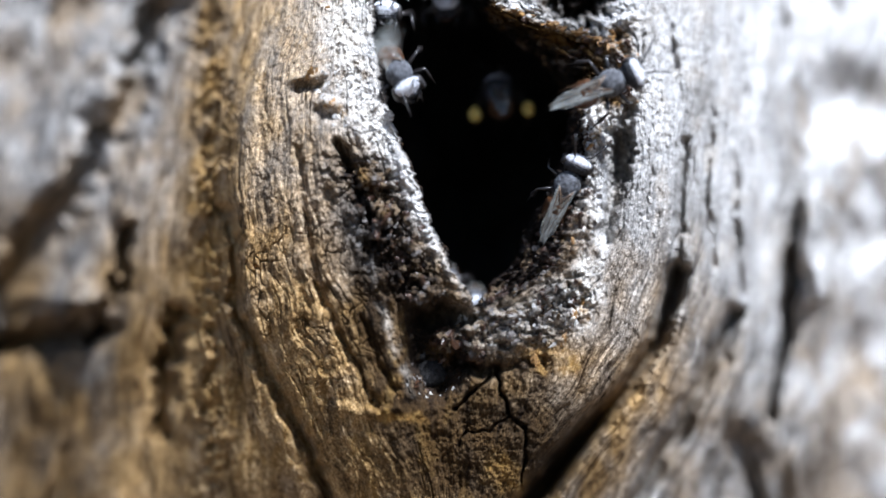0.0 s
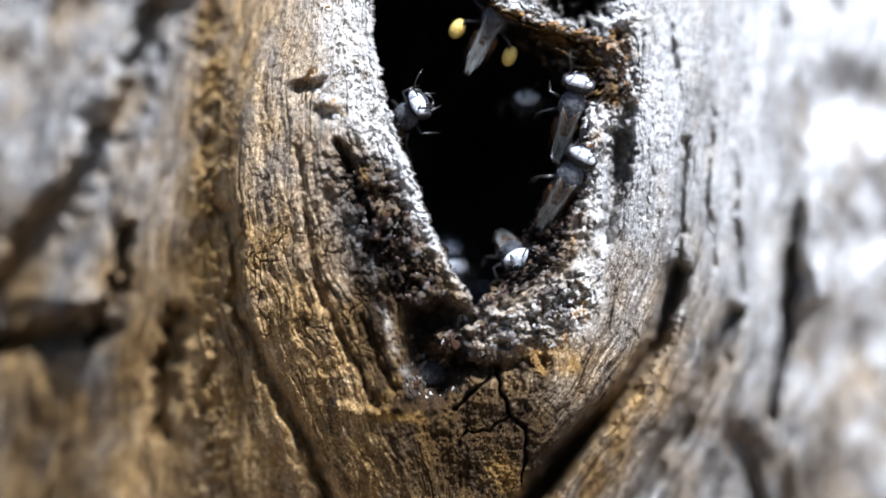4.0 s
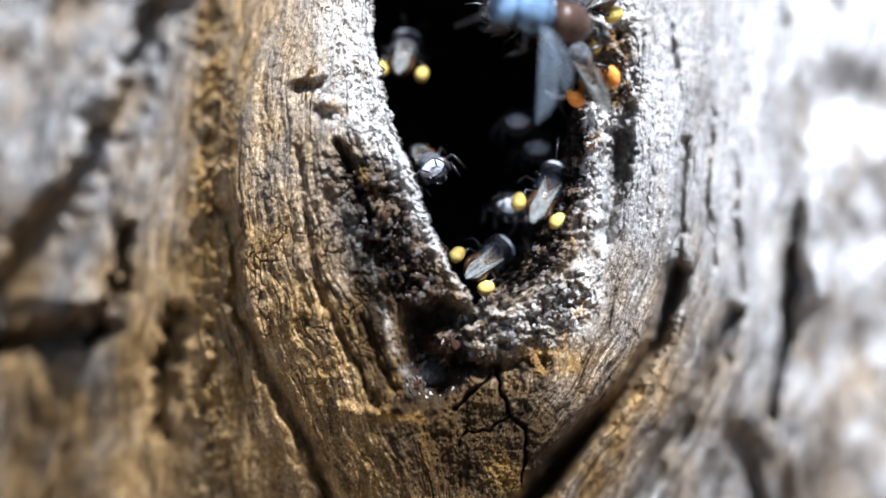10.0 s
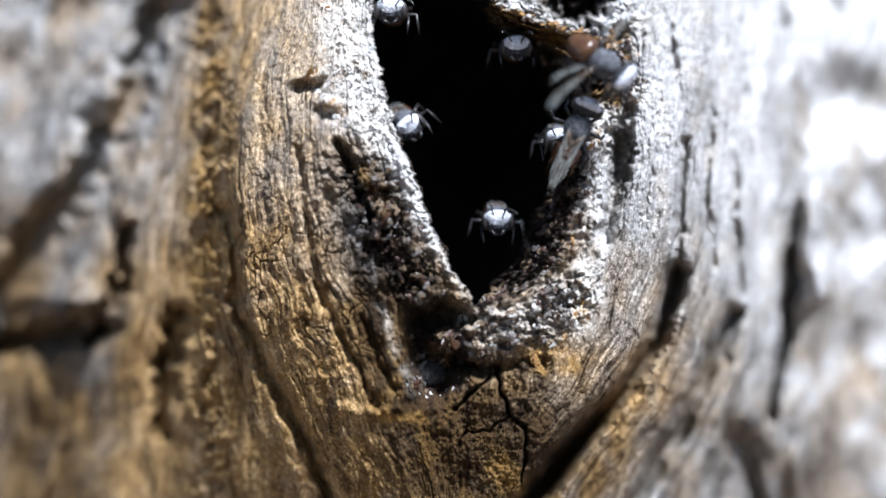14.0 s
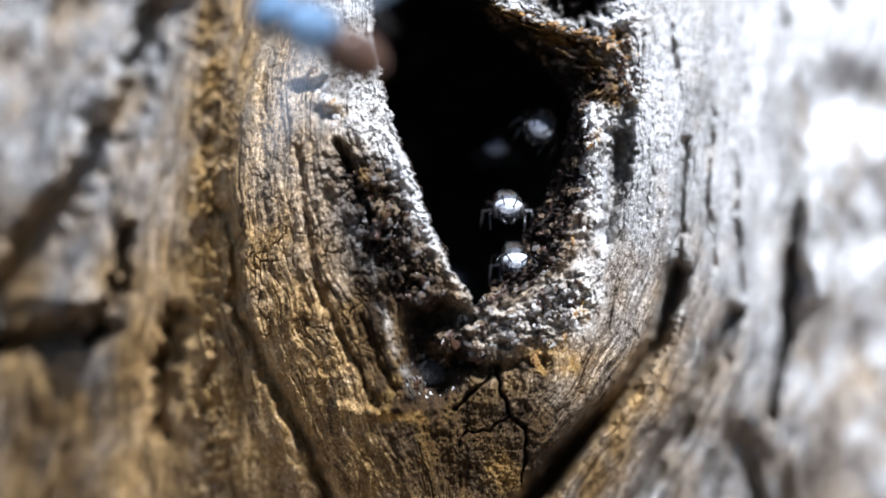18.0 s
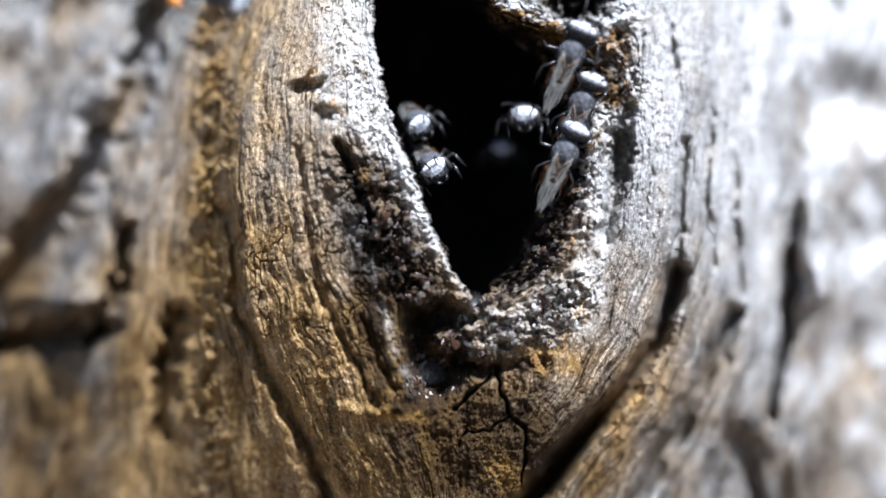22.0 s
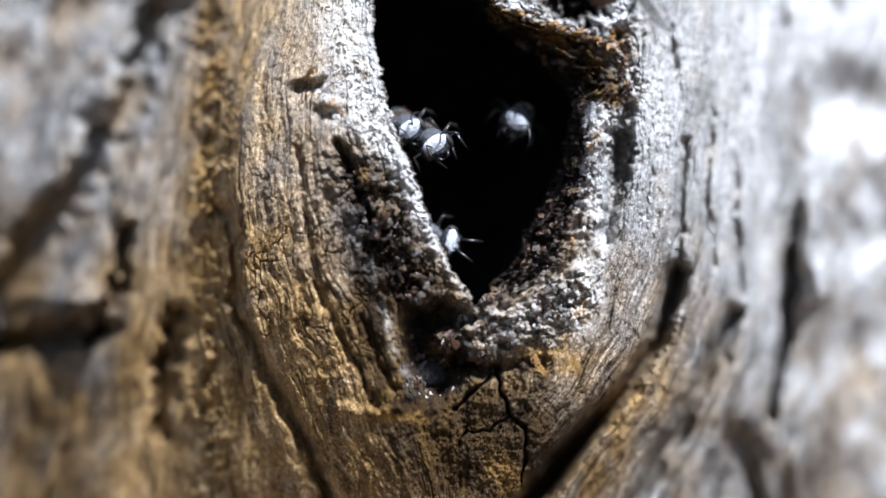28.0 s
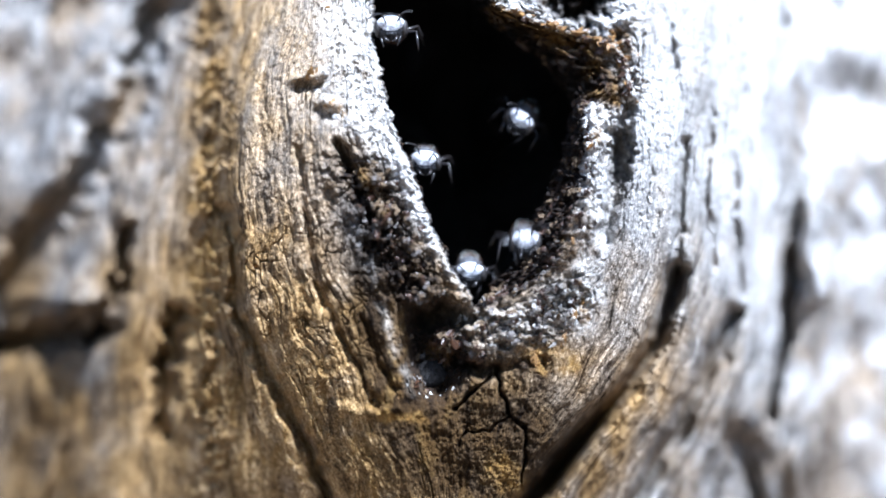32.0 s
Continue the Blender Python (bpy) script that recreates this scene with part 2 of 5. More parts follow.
def surface(g, v, side):
    """Plan point, depth in metres and the material masks of the trunk's face at (g, v)."""
    u = line_u(g, v, side)
    d = np.full(u.shape, 0.01)
    for _ in range(4):
        x = (u - 784) * S * (1 + d / D) - AXIS_X
        d = 0.006 + R_TRUNK - np.sqrt(np.maximum(R_TRUNK ** 2 - x ** 2, 1e-5))
    d = d * 1000 - glide(g, *BULGE)
    d = d + 0.000030 * np.maximum(v - 560, 0) ** 2 * glide(g, [-1, 2, 3, 4, 5.2, 6.5, 9, 11], [0.85, 0.75, 0.6, 0.5, 0.5, 0.6, 0.9, 0.8]) + 0.000015 * np.maximum(420 - v, 0) ** 2
    ring = glide(g, [-1, 2, 3, 4, 7, 8, 9, 11], [0, 0.1, 0.8, 1, 1, 0.7, 0.1, 0])
    far = 1 - ring
    smooth = 1 - 0.9 * (side > 0) * np.exp(-(near(u, v, [(830, 545), (915, 505), (975, 460), (1012, 420)]) / 42) ** 4)
    # fibres and fissures that follow the lines
    wob = 0.10 * perlin(u / 90, v / 90, 3)
    gg = g + wob
    heart = np.exp(-(((u - 860) / 130) ** 2 + ((v - 770) / 110) ** 2) ** 2)          # platy wood under the sill
    d = d + (1 - 0.75 * heart) * smooth * ring * (0.20 * fbm(gg * 6 + 0.5 * perlin(u / 40, v / 60, 13), v / 150, 4, 11) + 0.03 * (side < 0) * fbm(gg * 22, v / 70, 3, 12))
    d = d + (1 - 0.5 * heart) * ring * (0.13 * fbm(u / 26 + 0.4 * perlin(u / 18, v / 18, 14), v / 60, 4, 15, 0.6))
    fiss = np.maximum(0, ridged(gg * 3.1, v / 260, 2, 21) - 0.95)
    d = d + (1 - heart) * smooth * ring * 0.8 * fiss * np.clip(0.5 + 1.5 * perlin(u / 50, v / 80, 16), 0, 1)
    d = d + far * glide(g, [-1, 1, 1.5, 2.5, 3, 11], [1, 1, 0.55, 0.55, 1, 1]) * (1.6 * fbm(gg * 2.2, v / 300, 3, 31) + 2.4 * np.maximum(0, ridged(gg * 1.7, v / 420, 2, 33) - 0.8) + 0.35 * fbm(u / 60, v / 70, 2, 34))
    # grit and small crumbs
    calm = np.where(side > 0, glide(g, [5, 5.5, 6.2, 8, 11], [1, 1, 0.8, 0.6, 1]), 1.0)
    d = d + calm * ring * (0.11 * fbm(u / 13, v / 20, 4, 41, 0.65) + 0.18 * fbm(u / 40, v / 90, 2, 42))
    d = d + (1 - heart) * smooth * ring * 0.8 * np.maximum(0, ridged(gg * 8, v / 130, 2, 46) - 1.05) * np.clip(0.3 + 2 * perlin(u / 40, v / 60, 47), 0, 1) * np.where(side > 0, 0.5, 1.0)
    d = d - calm * ring * 0.06 * np.clip(cells(u / 15 + 0.4 * perlin(u / 20, v / 20, 43), v / 22, 44), 0, 0.45) * (perlin(u / 70, v / 90, 45) > -0.1)
    # cross checks on the weathered face
    chk = glide(g, [2, 2.9, 3.1, 3.9, 4.4, 11], [0, 0, 1, 1, 0, 0]) * np.clip((v - 330) / 120, 0, 1) * np.clip((720 - v) / 120, 0, 1)
    d = d + chk * 0.55 * np.maximum(0, 1 - cells(gg * 7.5 + 0.5 * perlin(u / 25, v / 25, 9), v / 40 + 0.4 * perlin(u / 30, v / 30, 10), 7) / 0.11) * np.clip(0.4 + 2.2 * perlin(u / 60, v / 60, 8), 0, 1)

    sway_u, sway_v = far * (20 * perlin(u / 80, v / 80, 55) + 14 * (side < 0) * perlin(u / 30, v / 30, 88)), far * (20 * perlin(u / 110, v / 110, 56) + 14 * (side < 0) * perlin(u / 30, v / 30, 89))
    wobble = np.where((u > 1000) & (v > 440), 2.0, 6.0)

    def groove(depth, width, *pts):
        q = near(u + wobble * perlin(u / 22, v / 22, 51) + sway_u, v + wobble * perlin(u / 22, v / 22, 52) + sway_v, pts) / width
        return depth * np.exp(-q * q)

    # left lip
    s_l = glide(v, *RIM_L) - u
    span = (side < 0) * np.clip((v - 255) / 50, 0, 1) * np.clip((552 - v) / 25, 0, 1)
    q_l = near(u + 8 * perlin(u / 26, v / 26, 58), v + 8 * perlin(u / 26, v / 26, 59), [(612, 262), (638, 320), (682, 405), (735, 505)])
    ledge = span * np.exp(-(q_l / 50) ** 2) * np.clip((s_l - 10) / 30, 0, 1)
    d = d + groove(3.0, 10, (602, 258), (612, 285), (622, 308)) + 0.5 * groove(1.2, 9, (630, 330), (655, 385), (690, 440)) * (1 + 2.5 * perlin(u / 16, v / 16, 60))
    d = d + ledge * (0.1 + 1.5 * fbm(u / 30, v / 30, 4, 61, 0.65) + 1.0 * np.abs(perlin(u / 15, v / 15, 62)) - 0.9 * np.clip(cells(u / 24, v / 24, 63), 0, 0.6))
    d = d - span * 0.45 * np.exp(-((s_l - 8) / 14) ** 2) * (1 + 1.2 * fbm(u / 14, v / 14, 2, 68))
    d = d - (0.6 + 0.8 * perlin(u / 24, v / 34, 53) + 0.7 * fbm(u / 9, v / 9, 2, 57)) * groove(0.24, 15, (572, 298), (612, 352), (648, 440), (692, 600), (728, 690))
    d = d - (0.8 + 0.9 * fbm(u / 12, v / 12, 3, 54)) * groove(0.8, 16, (735, 520), (775, 515), (822, 532))
    d = d + groove(0.8, 7, (528, 262), (540, 380), (560, 500), (620, 640))
    d = d + groove(0.7, 6, (600, 590), (640, 660), (664, 720)) + groove(0.6, 6, (640, 560), (672, 640), (700, 690))
    d = d - groove(0.6, 9, (528, 142), (568, 130)) + groove(1.1, 9, (530, 158), (560, 150))
    d = d - 0.7 * blob(u, v, 585, 182, 16, 9) + groove(0.7, 9, (560, 200), (585, 205))
    d = d - groove(0.45, 12, (600, 720), (650, 735), (700, 720))
    # pocket under the left lip, with a ball of dirt in it
    pk = perlin(u / 18, v / 18, 64)
    d = d + 4.6 * np.exp(-(((u + 9 * pk - 780) / 48) ** 2 + ((v + 8 * pk - 562) / 24) ** 2) ** 2)
    d = d + groove(2.3, 20, (735, 580), (742, 640), (775, 690)) + groove(1.4, 22, (760, 620), (800, 668))
    # crumbly sill below the hollow
    sill = np.exp(-(near(u, v, [(815, 590), (880, 580), (960, 570), (1020, 520)]) / 42) ** 4)
    d = d - sill * (0.5 + 0.95 * fbm(u / 26, v / 22, 4, 61, 0.65) - 0.6 * np.abs(perlin(u / 11, v / 11, 108)))
    d = d + groove(2.6, 11, (806, 640), (845, 655), (874, 655)) + 0.5 * groove(1.0, 9, (880, 652), (960, 640)) * (1 + 2 * perlin(u / 18, v / 18, 107))
    # right lip
    d = d + groove(1.7, 15, (1112, 190), (1096, 260), (1082, 360), (1072, 420)) + 2.0 * np.exp(-(((u - 1098 + 16 * fbm(u / 22, v / 22, 3, 123)) / 21) ** 2 + ((v - 280 + 16 * fbm(u / 22, v / 22, 3, 124)) / 50) ** 2) ** 2)
    d = d - groove(0.8, 22, (1046, 200), (1044, 300), (1030, 400), (1000, 450)) * (1 + 0.8 * fbm(u / 18, v / 18, 2, 62))
    d = d + groove(1.3, 7, (1213, 250), (1206, 380), (1198, 480)) + groove(7.0, 16, (1198, 485), (1190, 520), (1164, 604), (1110, 690), (1030, 775), (935, 890), (900, 960))
    d = d + groove(3.0, 20, (1060, 740), (1000, 815), (935, 895))
    d = d - groove(0.9, 14, (1198, 560), (1150, 660), (1090, 730), (1050, 770)) * (1 + 0.5 * perlin(u / 9, v / 9, 63))
    d = d + groove(5.0, 17, (1300, 560), (1245, 680), (1180, 800), (1120, 900))
    d = d + groove(1.6, 8, (1180, 20), (1196, 120), (1190, 200), (1206, 300)) * np.clip(0.3 + 1.5 * perlin(u / 60, v / 150, 111), 0, 0.7) + groove(0.8, 5, (1150, 150), (1160, 260), (1150, 330)) * np.clip(0.3 + 1.5 * perlin(u / 60, v / 150, 112), 0, 0.7)
    # cracks in the wood under the sill
    d = d + groove(1.8, 3.4, (881, 658), (889, 700), (897, 726)) + groove(1.3, 2.4, (897, 726), (929, 757), (929, 800), (922, 850)) + groove(0.8, 2.0, (922, 850), (926, 900))
    d = d + groove(1.7, 3.2, (872, 664), (838, 690), (806, 724)) + groove(0.9, 2.0, (899, 734), (866, 761), (824, 766), (810, 790))
    d = d + heart * (0.5 * fbm(u / 55, v / 55, 2, 109) + 0.22 * fbm(u / 12, v / 12, 3, 110, 0.7))
    crest = np.exp(-(near(u, v, [(870, 5), (940, 28), (985, 60), (1060, 66), (1100, 30)]) / 34) ** 2)
    d = d - crest * (0.1 + 0.9 * fbm(u / 24, v / 24, 4, 66, 0.6))
    corner = np.exp(-(near(u, v, [(1100, 70), (1112, 130), (1092, 195)]) / 30) ** 2)
    d = d - corner * (0.1 + 0.9 * fbm(u / 24, v / 24, 4, 67, 0.6))
    # small second hole above the right lip
    hole_u, hole_v = u + 16 * fbm(u / 22, v / 22, 3, 115), v + 14 * fbm(u / 22, v / 22, 3, 116)
    d = d + 8.0 * np.exp(-(((hole_u - 1028) / 54) ** 2 + ((hole_v + 6) / 48) ** 2) ** 3) * (0.75 + 0.6 * perlin(u / 14, v / 14, 117))
    # outer bark
    d = d + groove(5.5, 30, (290, 20), (205, 220), (130, 340), (50, 440), (-10, 600)) + groove(9.0, 22, (-60, 640), (20, 606), (90, 592), (165, 574)) + groove(4.0, 14, (165, 574), (205, 500), (232, 410))
    d = d + groove(4.5, 15, (318, 560), (302, 650), (280, 770)) + groove(2.6, 12, (405, 380), (420, 560), (490, 690), (545, 790), (585, 890))
    d = d + 1.0 * np.exp(-((u + 14 * perlin(v / 60, 0 * v, 121) - 372) / 30) ** 2) * fbm(u / 22, v / 26, 3, 122, 0.65)
    d = d - 5.0 * blob(u, v, 125, 535, 55, 38)
    d = d + groove(5.0, 12, (1404, 440), (1396, 560), (1366, 720)) - groove(5.0, 22, (1428, 360), (1452, 520))
    d = d + groove(5.0, 26, (1320, 790), (1330, 880)) + 6.0 * blob(u, v, 1495, 180, 55, 60) + 5.0 * blob(u, v, 1500, 640, 60, 90)
    d = d + groove(1.6, 7, (1240, 60), (1262, 190), (1250, 330), (1262, 470)) * np.clip(0.3 + 1.5 * perlin(u / 60, v / 170, 113), 0, 0.7) + groove(1.8, 8, (1310, 40), (1318, 200), (1300, 330), (1310, 520)) * np.clip(0.3 + 1.5 * perlin(u / 60, v / 170, 114), 0, 0.7)
    # masks
    tan = glide(g, [-1, 1.2, 1.9, 2.5, 3.6, 4.4, 5, 6.5, 7.5, 9, 11], [0.05, 0.12, 0.95, 1.1, 0.95, 0.7, 0.4, 0.2, 0.12, 0.0, 0.15])
    tan = tan + np.clip((v - 480) / 450, -0.3, 0.5) * glide(g, [-1, 1, 2, 6, 8, 9, 11], [0.4, 0.45, 0.8, 1, 0.5, 0.2, 0.3])
    # greyer, darker band along the lower left lip, the lip's shade put in
    dark_band = np.exp(-(near(u, v, [(630, 400), (650, 460), (685, 540), (725, 680)]) / 42) ** 2)
    # recess beside the right column; its shade is painted with this mask
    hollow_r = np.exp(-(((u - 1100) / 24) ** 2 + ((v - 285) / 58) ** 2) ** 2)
    tan = tan - 0.4 * dark_band + np.clip((1.6 - g) / 0.5, 0, 1) * np.clip(0.25 + 0.6 * fbm(u / 90, v / 150, 2, 120), 0, 0.6)
    # dark wood under the sill; shade of lip, pocket and recess put in
    # the outer left bark only gets darker downwards
    wood_shade = 0.55 * hollow_r * np.clip(0.8 + perlin(u / 14, v / 14, 125), 0, 1) + 0.42 * np.clip((1.7 - g) / 0.3, 0, 1) * np.clip((v - 280) / 220, 0, 1) + 0.35 * dark_band + 1.15 * np.exp(-(((u - 850) / 200) ** 2 + ((v - 795) / 135) ** 2) ** 2) + 0.95 * np.exp(-(near(u, v, [(690, 510), (712, 600), (745, 680)]) / 62) ** 2) + 0.75 * np.exp(-(near(u, v, [(655, 540), (675, 610), (710, 690)]) / 48) ** 2) + 0.1 * np.clip((3.2 - g) / 0.8, 0, 1) * np.clip((v - 560) / 200, 0, 1) * (side < 0) + 0.75 * np.exp(-(near(u, v, [(660, 450), (680, 520), (718, 640), (735, 690)]) / 36) ** 2)
    wide = glide(v, [-220, 190, 250, 300, 350, 400, 560], [50, 45, 33, 19, 12, 8, 7])
    # left rim: pale crust, with the sun on its edge painted in
    crust = 1.0 * np.exp(-((s_l - 0.7 * wide) / (1.15 * wide)) ** 2) * (side < 0) * np.clip((560 - v) / 120, 0, 1)
    # the outer left bark also gets paler upwards
    crust = crust + np.clip(0.3 + 0.8 * perlin(u / 22, v / 30, 77), 0, 0.5) * np.exp(-(near(u + 9 * perlin(u / 30, v / 30, 76), v, [(575, 298), (612, 352), (648, 440), (692, 600), (735, 690)]) / 9) ** 2) + 0.12 * np.clip((1.5 - g) / 0.6, 0, 1) * np.clip((560 - v) / 220, 0, 1)
    crust = crust + 0.24 * (side < 0) * glide(g, [-1, 2.6, 3.1, 4.2, 4.6, 5], [0, 0, 1, 1, 0.6, 0.3]) * np.clip((420 - v) / 200, 0, 1) * np.clip(0.75 + 0.7 * perlin(u / 45, v / 90, 119), 0, 1)
    # right column: pale crust, and the light on its front put in
    crust = crust + 0.5 * sill + np.clip(0.75 + 0.9 * perlin(u / 26, v / 30, 105), 0, 1) * np.exp(-(near(u, v, [(1055, 195), (1050, 300), (1055, 420), (1030, 560)]) / 32) ** 4)
    # lit lower edge of the second hole, painted pale
    crust = crust + 1.0 * np.exp(-(near(u, v, [(872, 0), (930, 18), (980, 54), (1050, 62), (1098, 20)]) / 19) ** 4)
    # right bark gets paler outwards: glaring sunlight put into the colour
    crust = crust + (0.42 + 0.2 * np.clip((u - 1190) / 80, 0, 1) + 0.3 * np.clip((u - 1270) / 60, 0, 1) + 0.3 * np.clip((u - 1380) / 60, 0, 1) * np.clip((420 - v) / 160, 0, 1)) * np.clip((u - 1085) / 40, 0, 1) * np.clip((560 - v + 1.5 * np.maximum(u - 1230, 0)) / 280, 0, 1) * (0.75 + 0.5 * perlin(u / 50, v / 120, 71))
    tan = tan + 0.9 * (side > 0) * np.clip((v - 560) / 160, 0, 1) * glide(g, [5, 6.6, 7.1, 7.6, 8.1, 11], [0, 0, 0.8, 0.7, 0.05, 0]) * np.clip(0.6 + 1.2 * perlin(u / 40, v / 60, 118), 0, 1)
    patch = np.clip(0.45 + 2.2 * perlin(u / 75, v / 130, 78) + 0.8 * perlin(u / 26, v / 40, 80), 0, 1) * np.clip((u - 1350) / 60, 0, 1) * np.clip((v - 70) / 70, 0, 1)
    crust, tan = crust * (1 - 0.95 * patch) * (1 - 0.8 * hollow_r), tan + 0.12 * patch
    tan = tan + 0.5 * np.clip((1.7 - g) / 0.3, 0, 1) * np.clip((v - 300) / 200, 0, 1) * np.clip(0.5 + 1.8 * perlin(u / 70, v / 170, 79), 0, 1)
    resin = 1.2 * ledge * np.clip(0.85 + 0.9 * perlin(u / 16, v / 16, 72), 0, 1)
    crust = crust * (1 - 0.9 * np.clip(ledge * 1.5, 0, 1) * np.clip((s_l - 1.6 * wide) / 12, 0, 1))
    # inside of the second hole: its shade put in with the resin colour
    resin = resin + np.exp(-(((hole_u - 1028) / 48) ** 2 + ((hole_v + 8) / 42) ** 2) ** 3)
    resin = resin + 0.9 * np.exp(-(near(u, v, [(880, 42), (950, 86), (1050, 108), (1082, 175)]) / 26) ** 4)
    resin = resin + np.clip((perlin(u / 24, v / 24, 73) - 0.22) * 8, 0, 1) * 0.7 * np.exp(-(near(u, v, [(1045, 210), (1035, 330), (1010, 440), (960, 600), (830, 610)]) / 34) ** 4)
    # pocket under the left lip: shade put in with the resin colour
    resin = resin + 0.95 * np.exp(-((np.hypot((u - 772) / 66, (v - 618) / 92)) ** 4))
    d = d + 1.3 * np.exp(-((np.hypot((u - 772) / 58, (v - 620) / 80)) ** 4))
    resin = resin + 0.7 * np.exp(-(near(u, v, [(800, 640), (960, 648)]) / 18) ** 2)
    resin = resin + 1.2 * (1 - smooth) * np.clip(0.55 + 1.4 * perlin(u / 13, v / 13, 106), 0, 1) * np.exp(-(near(u, v, [(840, 540), (915, 507), (975, 462)]) / 20) ** 4)
    knob = np.exp(-(((u - 1056) / 32) ** 2 + ((v - 208) / 28) ** 2) ** 2)
    # pale knob; the wood right of it is painted brighter towards the top
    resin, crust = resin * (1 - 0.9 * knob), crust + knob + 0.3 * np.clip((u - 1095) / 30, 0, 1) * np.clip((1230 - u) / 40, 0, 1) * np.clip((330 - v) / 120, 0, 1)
    resin, crust = np.clip(resin, 0, 1), np.clip(crust, 0, 1)
    # resin and crust are crumbly
    d = d - (0.34 * resin + 0.12 * crust * ring * calm) * fbm(u / 10, v / 10, 3, 74, 0.75) - 0.5 * resin * ring * np.clip(cells(u / 14, v / 14, 75), 0, 0.5)
    return u, v, d / 1000, np.clip(tan, 0, 1), np.clip(crust, 0, 1), np.clip(resin, 0, 1), gg, np.clip(wood_shade, 0, 1)


def rust(u, v):
    """Ochre and rust-brown stains on the wood and along the rims."""
    out = np.zeros(u.shape)
    for amount, width, pts in ((0.95, 26, [(366, -200), (370, 120), (356, 300), (362, 560)]), (0.8, 12, [(402, 190), (408, 260)]), (0.8, 13, [(655, 728), (690, 742), (735, 738)]),
                               (0.9, 26, [(930, 628), (1005, 640)]), (0.9, 11, [(1022, 500), (1034, 560)]), (0.8, 9, [(1058, 235), (1048, 268)]), (0.9, 24, [(1055, 128), (1082, 178)]),
                               (0.8, 15, [(1096, 60), (1118, 112)]), (1.0, 17, [(872, 20), (940, 48), (985, 74), (1060, 82)]), (0.7, 30, [(880, 830), (905, 850)]), (0.6, 10, [(570, 186), (604, 196)]),
                               (0.5, 14, [(640, 300), (690, 390)]), (0.5, 22, [(1030, 400), (1010, 450)])):
        q = near(u + 12 * perlin(u / 18, v / 18, 101), v + 12 * perlin(u / 18, v / 18, 102), pts) / width
        out = out + amount * np.exp(-q ** 4)
    low = np.clip((v - 430) / 250, 0, 1) * np.clip((960 - u) / 200, 0, 1) * np.clip((u - 200) / 120, 0, 1)
    return np.clip(out * np.clip(0.75 + 1.2 * perlin(u / 30, v / 42, 103), 0, 1) + 0.65 * low * np.clip(2.2 * fbm(u / 45, v / 95, 3, 104) - 0.4, 0, 0.7) * (1 - 0.9 * blob(u, v, 860, 780, 140, 110)), 0, 1)


def part(name, bm, material, parent, label=""):
    me = bm
    if isinstance(bm, bmesh.types.BMesh):
        me = bpy.data.meshes.new(name)
        bm.to_mesh(me)
        bm.free()
        me.polygons.foreach_set("use_smooth", [True] * len(me.polygons))
    if not me.materials:
        me.materials.append(material)
    ob = new(name, me)
    ob.parent = parent
    if label:
        tagged(ob, label)
    return ob


def grid_mesh(name, x, y, z, rows, cols, masks=None, keep=None, flip=False):
    """A mesh from arrays laid out in rows and columns, with its material masks."""
    me = bpy.data.meshes.new(name)
    idx = np.arange(rows * cols).reshape(rows, cols)
    q = np.stack([idx[:-1, :-1], idx[1:, :-1], idx[1:, 1:], idx[:-1, 1:]], -1).reshape(-1, 4)
    if flip:
        q = q[:, ::-1]
    if keep is not None:
        q = q[keep[q].all(1)]
    me.vertices.add(rows * cols)
    me.vertices.foreach_set("co", np.stack([x, y, z], -1).astype(np.float32).ravel())
    me.loops.add(q.size)
    me.loops.foreach_set("vertex_index", q.ravel().astype(np.int32))
    me.polygons.add(len(q))
    me.polygons.foreach_set("loop_start", np.arange(0, q.size, 4, dtype=np.int32))
    me.polygons.foreach_set("use_smooth", np.ones(len(q), bool))
    for k, a in (masks or {}).items():
        if k == "grain":
            me.attributes.new(k, "FLOAT_VECTOR", "POINT").data.foreach_set("vector", a.astype(np.float32).ravel())
        else:
            me.attributes.new(k, "FLOAT", "POINT").data.foreach_set("value", a.astype(np.float32).ravel())
    me.update()
    me.validate()
    return me


